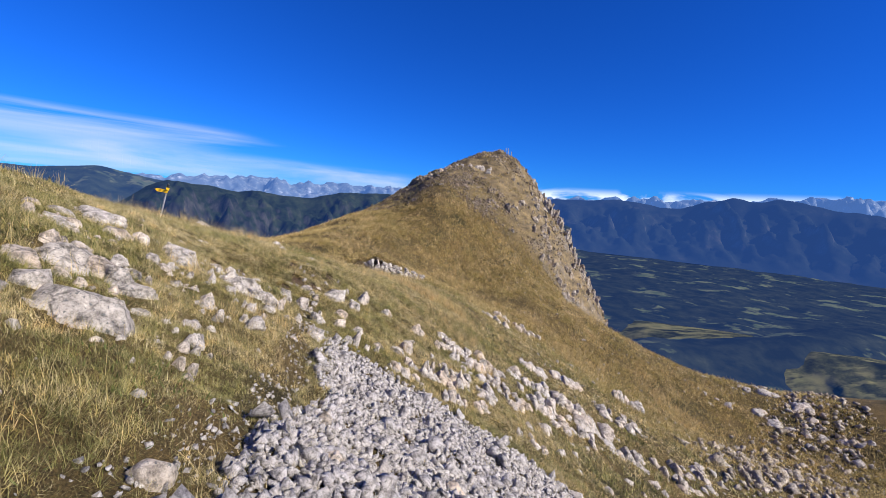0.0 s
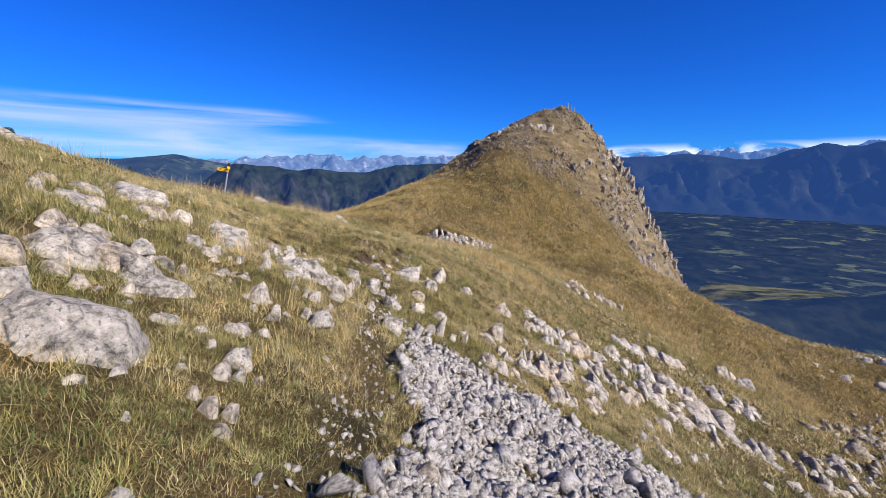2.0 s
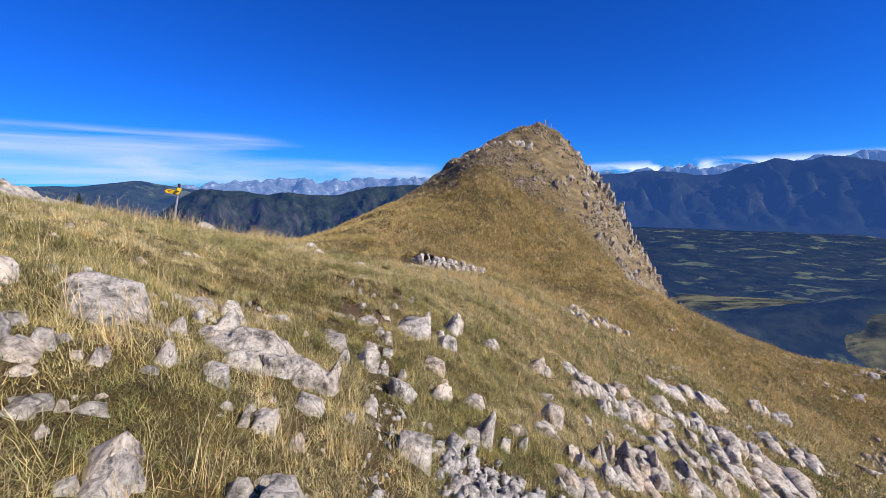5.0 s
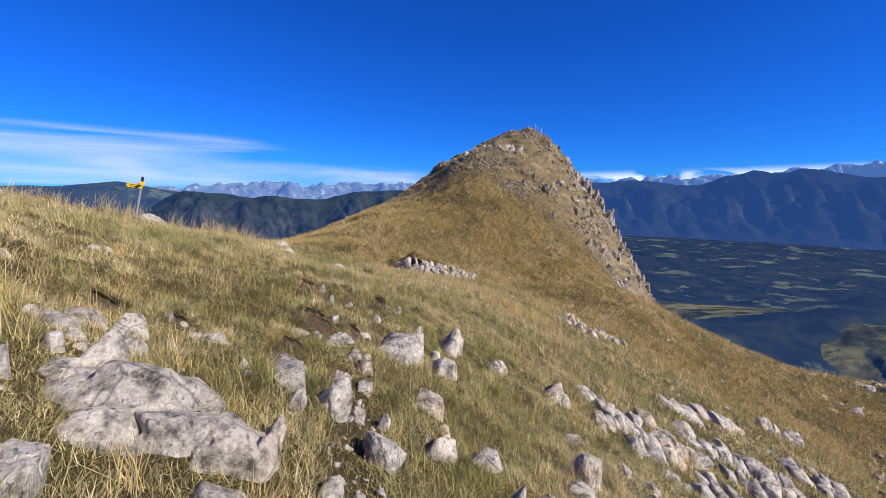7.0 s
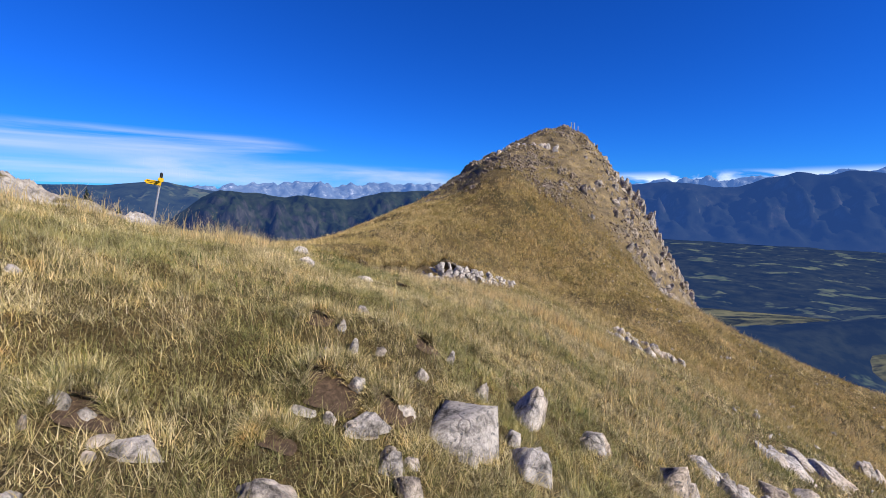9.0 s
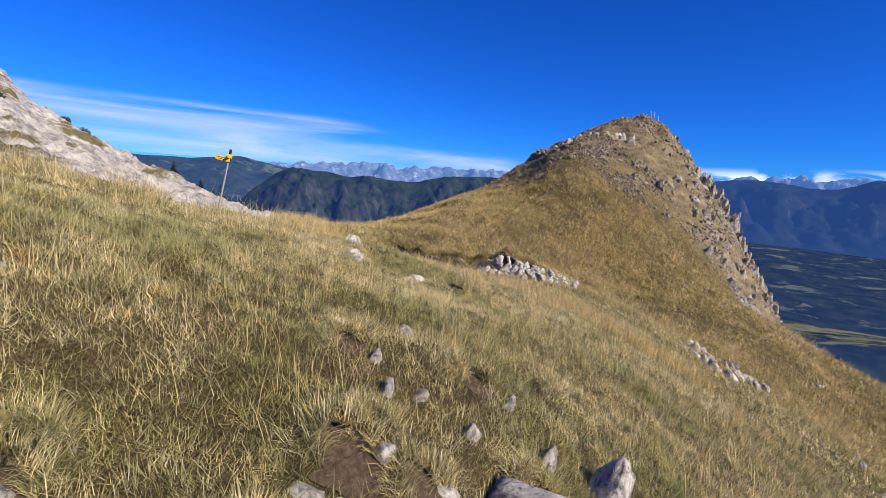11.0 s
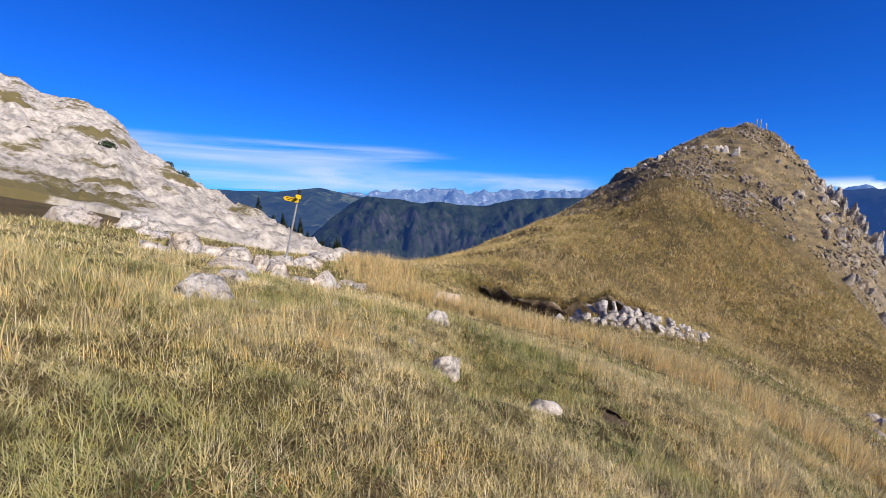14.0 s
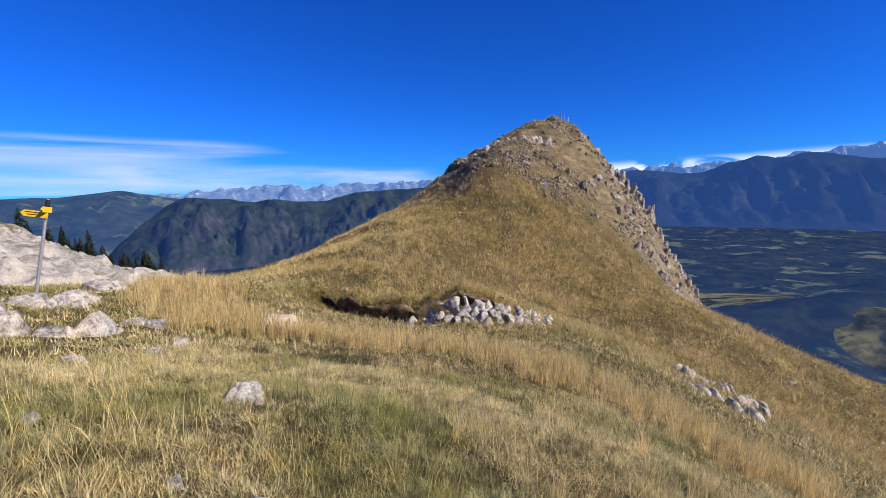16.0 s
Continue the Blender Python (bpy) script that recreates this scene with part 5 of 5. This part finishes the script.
def straw_band(x, y):
    best = np.full(np.shape(x), 9.0)
    for a, b in zip(BAND, BAND[1:]):
        best = np.minimum(best, seg_dist(x, y, *a, *b)[0])
    return smooth(1.5, 0.5, best + 0.5 * vnoise(x / 0.9, y / 0.9, 63))


def tufts(name, x, y, blades_each, low, high, label, spread=0.05, lean=0.38):
    k = free_of_rock(x, y)
    x, y = x[k], y[k]
    big = np.repeat(rng.uniform(0.7, 1.3, len(x)), blades_each)
    x, y = (np.repeat(t, blades_each) + rng.normal(0, spread, len(t) * blades_each) for t in (x, y))
    n = len(x)
    return blades(name, x, y, (low + (high - low) * rng.random(n)) * big, 0.0026 + 0.0006 * walk_dist(x, y), np.abs(rng.normal(lean, 0.25, n)), M_STRAW, label, True, rng.normal(-0.3, 1.4, n))


tufts("straw_tufts", *sample(5200, -15, 1, 15, 26, straw_band), 26, 0.25, 0.5, "tall pale yellow straw tufts on the saddle")
tufts("meadow_tufts", *sample(900, -9, 2, 4, 19, lambda x, y: cover(x, y) * smooth(0.0, 0.5, vnoise(x / 1.3, y / 1.3, 60))), 30, 0.14, 0.34, "bleached straw tufts scattered in the turf", 0.04, 0.6)


def crest_line(x, y):
    best = np.full(np.shape(x), 9.0)
    for a, b in zip(((-9.5, 7.5), (-8.0, 9.5), (-6.8, 12.0), (-5.0, 13.8)), ((-8.0, 9.5), (-6.8, 12.0), (-5.0, 13.8), (-5.6, 17.5))):
        best = np.minimum(best, seg_dist(x, y, *a, *b)[0])
    return smooth(0.9, 0.1, best)


tufts("crest_stalks", *sample(900, -10.5, -3.5, 7, 18, lambda x, y: crest_line(x, y) * smooth(-0.2, 0.3, vnoise(x / 0.7, y / 0.7, 64))), 12, 0.16, 0.36, "thin pale stalks along the grassy crest", 0.08, 0.4)


def green_patch(x, y):
    return np.clip(smooth(1.1, 0.4, np.hypot(x + 5.2, (y - 15.2) * 1.3)) + smooth(1.3, 0.5, np.hypot(x + 3.8, (y - 17.1) * 1.4)) + smooth(0.8, 0.3, np.hypot(x + 12.0, y - 22.5)), 0, 1) * smooth(-0.5, 0.2, vnoise(x / 0.4, y / 0.4, 65))


x_, y_ = sample(60000, -13, -2, 13.5, 24, green_patch)
n_ = len(x_)
blades("green_grass", x_, y_, 0.1 + 0.09 * rng.random(n_), np.full(n_, 0.007), np.abs(rng.normal(0.7, 0.35, n_)), M_GREEN, "fresh dark green grass cushions among straw", False)

# crest fringe and wider meadow
x_, y_ = sample(56000, -17, 12, 3, 27, lambda x, y: cover(x, y) * smooth(2.5, 6.0, walk_dist(x, y)) * (0.3 + 0.7 * smooth(18, 8, walk_dist(x, y))))
clumps("meadow_grass", x_, y_, 8, 0.07, 0.06, 0.14, 0.0065, M_TURF, "dry meadow grass, straw and olive, over the ridge", 0.9)
x_, y_ = sample(130000, -16, 26, 16, 63, lambda x, y: smooth(19, 26, y + 0.7 * np.maximum(x, 0)) * (0.3 + 0.7 * smooth(-0.3, 0.4, fbm(x / 2.5, y / 2.5, 62, 3))) * (0.12 + 0.88 * smooth(51, 43, y)))
clumps("slope_grass", x_, y_, 7, 0.16, 0.14, 0.32, 0.0042, M_SLOPEGRASS, "golden dry grass on the steep slope of the peak", 1.0)

tufts("slope_tufts", *sample(5200, -10, 14, 24, 46, lambda x, y: smooth(0.05, 0.55, fbm(x / 2.2 + y / 6, y / 3.5, 68, 3))), 14, 0.22, 0.46, "pale straw tufts on the steep slope of the peak", 0.12, 0.75)

# ---- eroded turf bank behind the ledge ----
BANK = np.array([(-9.7, 26.1), (-8.7, 25.6), (-7.7, 25.3), (-6.7, 25.25), (-5.7, 25.4), (-4.6, 25.7), (-3.4, 25.9)])
bu = np.linspace(0, 1, 90)
bl = np.linspace(0, 1, len(BANK))
bx, by = np.interp(bu, bl, BANK[:, 0]), np.interp(bu, bl, BANK[:, 1])
tall = 0.72 * np.sin(np.pi * np.clip(bu, 0.02, 0.98)) ** 0.6 * (1 + 0.35 * vnoise(bu * 14, bu * 0, 95))
prof = ((-0.05, -0.3), (0.1, 0.15), (0.05, 0.45), (-0.16, 0.8), (-0.2, 1.0), (0.1, 1.12), (0.6, 1.05), (1.3, 0.6), (2.0, -0.3))
bv = []
for off, up in prof:
    yy = by + off + 0.07 * fbm(bu * 25, bu * 0 + up * 4, 96, 3)
    bv.append(np.stack([bx + 0.05 * vnoise(bu * 30, bu * 0 + up * 3, 97), yy, height(bx, by - 0.3) + up * tall + 0.03 * fbm(bu * 40, bu * 0 + up * 7, 98, 2)], -1))
bank_faces = grid_faces(len(prof), 90)
bank = mesh_fast("turf_bank", np.concatenate(bv), bank_faces[:, ::-1], [M_MOSS, M_SOIL], True)
bank.polygons.foreach_set("material_index", (np.arange(len(bank_faces)) >= 4 * 89).astype(np.int32))
tagged(new("turf_bank", bank), "eroded bank of dark brown peat with overhanging turf", "bank")

bk = rng.integers(90, size=5200)
br = rng.random(5200)
top = np.stack(bv, 1)[bk]
edge, back_ = top[:, 4] + (top[:, 5] - top[:, 4]) * br[:, None], top[:, 6]
pt = edge + (back_ - edge) * (rng.random(5200) ** 1.5)[:, None]
blades("bank_grass", pt[:, 0], pt[:, 1], 0.12 + 0.2 * rng.random(5200), np.full(5200, 0.012), np.abs(rng.normal(0.9, 0.4, 5200)), M_SLOPEGRASS, "dry grass hanging over the eroded bank", True, rng.normal(-1.57, 0.9, 5200), base=pt[:, 2])

# ---- small hollows of bare earth under turf lips ----
M_EARTH = plain("bare_earth", (0.075, 0.05, 0.032), 0.98, 0, 40, 0.6)


def turf_hollow(x, y, r):
    """A crescent lip of turf that hangs over a scrape of dark earth, open downhill."""
    thing = tagged(new("turf_hollow"), "dark hollow of bare earth under a turf lip", "hollow", "turf hollows")
    thing.location = (x, y, flat_height(x, y))
    n, arc = 26, np.linspace(radians(40), radians(250), 26)
    fade = np.sin(np.pi * np.linspace(0.04, 0.96, n)) ** 0.5
    rows = []
    for out, up in ((0.85, -0.25), (0.95, 0.08), (0.8, 0.26), (0.62, 0.36), (0.72, 0.48), (1.0, 0.48), (1.25, 0.26), (1.45, -0.12)):
        rr = r * out * (1 + 0.14 * vnoise(arc * 3, arc * 0 + out * 5 + x, 201))
        px, py = rr * np.cos(arc) * 1.25, rr * np.sin(arc)
        rows.append(np.stack([px, py, height(x + px, y + py) - thing.location.z + r * up * fade * (1 + 0.3 * vnoise(arc * 5, arc * 0 + up * 9, 202))], -1))
    faces = grid_faces(len(rows), n)
    me = mesh_fast("lip", np.concatenate(rows), faces, [M_MOSS, M_SOIL], True)
    me.polygons.foreach_set("material_index", (np.arange(len(faces)) >= 4 * (n - 1)).astype(np.int32))
    new("lip", me).parent = thing
    a, q = np.meshgrid(np.linspace(0, 2 * np.pi, 25), np.linspace(0.02, 1, 6), indexing="ij")
    rr = r * q * (1 + 0.2 * vnoise(np.cos(a) * 2 + x, np.sin(a) * 2 + y, 203))
    px, py = rr * np.cos(a) * 1.3, rr * np.sin(a) * 1.05
    pz = height(x + px, y + py) - thing.location.z + 0.012 + 0.006 * vnoise(px * 60, py * 60, 204)
    new("earth", mesh_fast("earth", np.stack([px, py, pz], -1).reshape(-1, 3), grid_faces(25, 6), [M_EARTH], True)).parent = thing
    k = rng.integers(n, size=1100)
    edge = rows[3][k] + (rows[7][k] - rows[3][k]) * rng.random((1100, 1)) + np.array([0, 0, 0.004])
    edge[:, 2] += 0.25 * r * rng.random(1100) * fade[k]
    hang = arc[k] + np.pi * (rng.random(1100) < 0.45) + rng.normal(0, 0.5, 1100)
    return edge + np.array(thing.location), hang


tips, ways = zip(*(turf_hollow(*h) for h in HOLLOWS))
tips, ways = np.concatenate(tips), np.concatenate(ways)
nt = len(tips)
blades("lip_grass", tips[:, 0], tips[:, 1], 0.05 + 0.09 * rng.random(nt), np.full(nt, 0.003), np.abs(rng.normal(0.95, 0.4, nt)), M_TURF, "dry grass hanging over small earth hollows", True, ways, base=tips[:, 2])

# ---- signpost ----
signpost = tagged(new("signpost"), "leaning steel hiking signpost with yellow arrow boards", "signpost")
BASE = Vector((-13.98, 20.54, 0.0))
BASE.z = flat_height(BASE.x, BASE.y) - 0.02
TOP = Vector((-13.66, 20.88, 1.11))
axis = TOP - BASE
signpost.matrix_world = Matrix.Translation(BASE) @ Vector((0, 0, 1)).rotation_difference(axis).to_matrix().to_4x4()
LONG = axis.length


def box(bm, size, at, turn=0.0):
    m = Matrix.Translation(at) @ Matrix.Rotation(turn, 4, "Z") @ Matrix.Diagonal((*size, 1))
    return bmesh.ops.create_cube(bm, size=1, matrix=m)["verts"]


bm = bmesh.new()
bmesh.ops.create_cone(bm, cap_ends=True, segments=14, radius1=0.032, radius2=0.032, depth=LONG, matrix=Matrix.Translation((0, 0, LONG / 2)))
part("pole", bm, M_POLE, signpost, "galvanised steel pole")
bm = bmesh.new()
bmesh.ops.create_cone(bm, cap_ends=True, segments=14, radius1=0.045, radius2=0.04, depth=0.24, matrix=Matrix.Translation((0, 0, LONG - 0.14)))
part("cap", bm, M_BLACK, signpost, "black band round the pole top")


def arrow_board(length, high, drop, turn):
    bm = bmesh.new()
    pts = [(0.06, -high / 2), (-length + high * 0.55, -high / 2), (-length, 0), (-length + high * 0.55, high / 2), (0.06, high / 2)]
    front = [bm.verts.new((x, -0.045, z)) for x, z in pts]
    back = [bm.verts.new((x, -0.06, z)) for x, z in pts]
    bm.faces.new(front)
    bm.faces.new(back[::-1])
    for a in range(5):
        b = (a + 1) % 5
        bm.faces.new((front[b], front[a], back[a], back[b]))
    bmesh.ops.recalc_face_normals(bm, faces=bm.faces)
    bmesh.ops.transform(bm, verts=bm.verts, matrix=Matrix.Translation((0, 0, LONG - drop)) @ Matrix.Rotation(turn, 4, "Z"))
    return part("arrow_board", bm, M_YELLOW, signpost, "yellow enamel arrow board")


def writing_bars(board, length, drop, turn):
    for row, (x0, x1) in enumerate(((-length * 0.8, -length * 0.2), (-length * 0.72, -length * 0.3))):
        bm = bmesh.new()
        box(bm, (x1 - x0, 0.003, 0.016), ((x0 + x1) / 2, -0.0625, 0.03 - 0.05 * row))
        bmesh.ops.transform(bm, verts=bm.verts, matrix=Matrix.Translation((0, 0, LONG - drop)) @ Matrix.Rotation(turn, 4, "Z"))
        part("writing", bm, M_BLACK, board, "black lettering too small to read")


first = arrow_board(0.46, 0.14, 0.36, 0.25)
writing_bars(first, 0.46, 0.36, 0.25)
second = arrow_board(0.24, 0.12, 0.24, 1.75)
bm = bmesh.new()
for z in (LONG - 0.36, LONG - 0.2):
    bmesh.ops.create_cone(bm, cap_ends=True, segments=12, radius1=0.04, radius2=0.04, depth=0.035, matrix=Matrix.Translation((0, 0, z)))
part("clamp", bm, M_POLE, signpost)
for k in range(7):
    a = k * 0.9
    put_rock("footing_stone", BOULDERS, BASE.x + 0.2 * math.cos(a), BASE.y + 0.2 * math.sin(a), 0.12, 0.1, 0.1, k * 50, "grey stone wedged round the signpost foot", "signpost footing", 0.3, 0.1)

# ---- summit posts ----
for x, y, h in ((4.56, 60.37, 0.85), (4.86, 60.32, 0.95), (5.29, 60.24, 0.65)):
    post = tagged(new("summit_post"), "thin weathered post standing on the summit", "post", "summit posts")
    post.location = (x, y, flat_height(x, y) - 0.1)
    bm = bmesh.new()
    bmesh.ops.create_cone(bm, cap_ends=True, segments=10, radius1=0.06, radius2=0.045, depth=h, matrix=Matrix.Translation((0, 0, h / 2)))
    part("shaft", bm, M_WOOD, post)
    bm = bmesh.new()
    bmesh.ops.create_cone(bm, cap_ends=True, segments=10, radius1=0.06, radius2=0.02, depth=0.08, matrix=Matrix.Translation((0, 0, h + 0.04)))
    part("post_cap", bm, M_POLE, post)


# ---- conifers below the limestone slope ----
def conifer(seed):
    r = np.random.default_rng(seed)
    tree = tagged(new("conifer"), "dark green spruce on the steep wooded slope", "tree", "spruces below the slope")
    bm = bmesh.new()
    bmesh.ops.create_cone(bm, cap_ends=True, segments=8, radius1=0.14, radius2=0.02, depth=4.8, matrix=Matrix.Translation((0, 0, 2.4)))
    part("trunk", bm, M_BARK, tree)
    V, F = [], []
    for k in range(170):
        u = (k + r.random()) / 170
        z = 0.5 + 4.5 * u
        reach = (1.25 * (1 - u) ** 0.85 + 0.08) * r.uniform(0.6, 1.1)
        a = r.uniform(0, 2 * np.pi)
        d = np.array([np.cos(a), np.sin(a), 0])
        s = np.array([-np.sin(a), np.cos(a), 0]) * reach * r.uniform(0.22, 0.4)
        root, tip = np.array([0, 0, z + 0.12]), np.array([0, 0, z - 0.28 * reach]) + d * reach
        mid = (root + tip) / 2 + np.array([0, 0, 0.1 * reach])
        n = len(V)
        V += [root, mid + s, mid - s, tip, mid - np.array([0, 0, 0.16 * reach])]
        F += [(n, n + 1, n + 3), (n, n + 3, n + 2), (n + 1, n + 4, n + 3), (n + 2, n + 3, n + 4), (n, n + 2, n + 4), (n, n + 4, n + 1)]
    me = mesh_fast("crown", np.array(V), np.array(F), [M_NEEDLE])
    crown = new("crown", me)
    crown.parent = tree
    return tree


def wood_height(A, R, X, Y):
    el = np.interp(A, [-64, -60, -57, -53, -48.5, -46, -43, -40, -37, -33], [5.5, 3.2, 0.9, -1.7, -3.8, -4.8, -6.7, -8.0, -9.6, -12])
    return EYE[2] + R * np.tan(np.radians(el - 0.5)) - 0.0004 * (R - 60) ** 2


polar("wooded_slope", np.linspace(-54, -33, 60), np.linspace(66, 230, 50), wood_height, M_FOREST, "steep slope of dark conifer wood")
trees = [conifer(900 + k) for k in range(4)]
for k in range(110):
    A, R = -48.5 + 11.5 * rng.random() ** 0.7, rng.uniform(62, 130)
    x, y = EYE[0] + R * math.sin(radians(A)), EYE[1] + R * math.cos(radians(A))
    s = rng.uniform(0.55, 1.15)
    m = pose(x, y, float(wood_height(np.array([A]), np.array([R]), 0, 0)[0]) - 0.2, 0, 0, rng.uniform(0, 360)) @ Matrix.Diagonal((s, s, s, 1))
    if k < 4:
        trees[k].matrix_world = m
    else:
        t = copy_thing(trees[k % 4], m)
        t.matrix_world = m


# a dark bush on the limestone slope
def leaf_clump(n, radius, seed):
    r = np.random.default_rng(seed)
    c = r.normal(size=(n, 3))
    c = c / np.linalg.norm(c, axis=1)[:, None] * (radius * r.random((n, 1)) ** 0.4) * np.array([1, 1, 0.8])
    t = np.einsum("nij,vj->nvi", turn_matrices(n), np.array([[-0.07, 0, 0], [0.07, 0, 0], [0, 0.16, 0.03]]))
    return (c[:, None] + t).reshape(-1, 3), np.arange(n * 3).reshape(-1, 3)


for A, S, r in ((-62.9, 0.46, 0.8), (-57.5, 0.93, 0.7), (-56.2, 0.96, 0.9), (-66.0, 0.9, 0.5)):
    X, Y, Z = karst_point(np.array([A]), np.array([S]))
    bush = tagged(new("dwarf_pine"), "small dark dwarf pine on the limestone slope", "bush", "dwarf pines")
    bush.location = (float(X[0]), float(Y[0]), float(Z[0]) + 0.2 * r)
    ob = new("foliage", mesh_fast("foliage", *leaf_clump(700, r, int(-A * 10)), [M_NEEDLE]))
    ob.parent = bush
    bm = bmesh.new()
    bmesh.ops.create_cone(bm, cap_ends=True, segments=7, radius1=0.07, radius2=0.03, depth=r, matrix=Matrix.Translation((0, 0, -0.1)))
    part("stem", bm, M_BARK, bush)
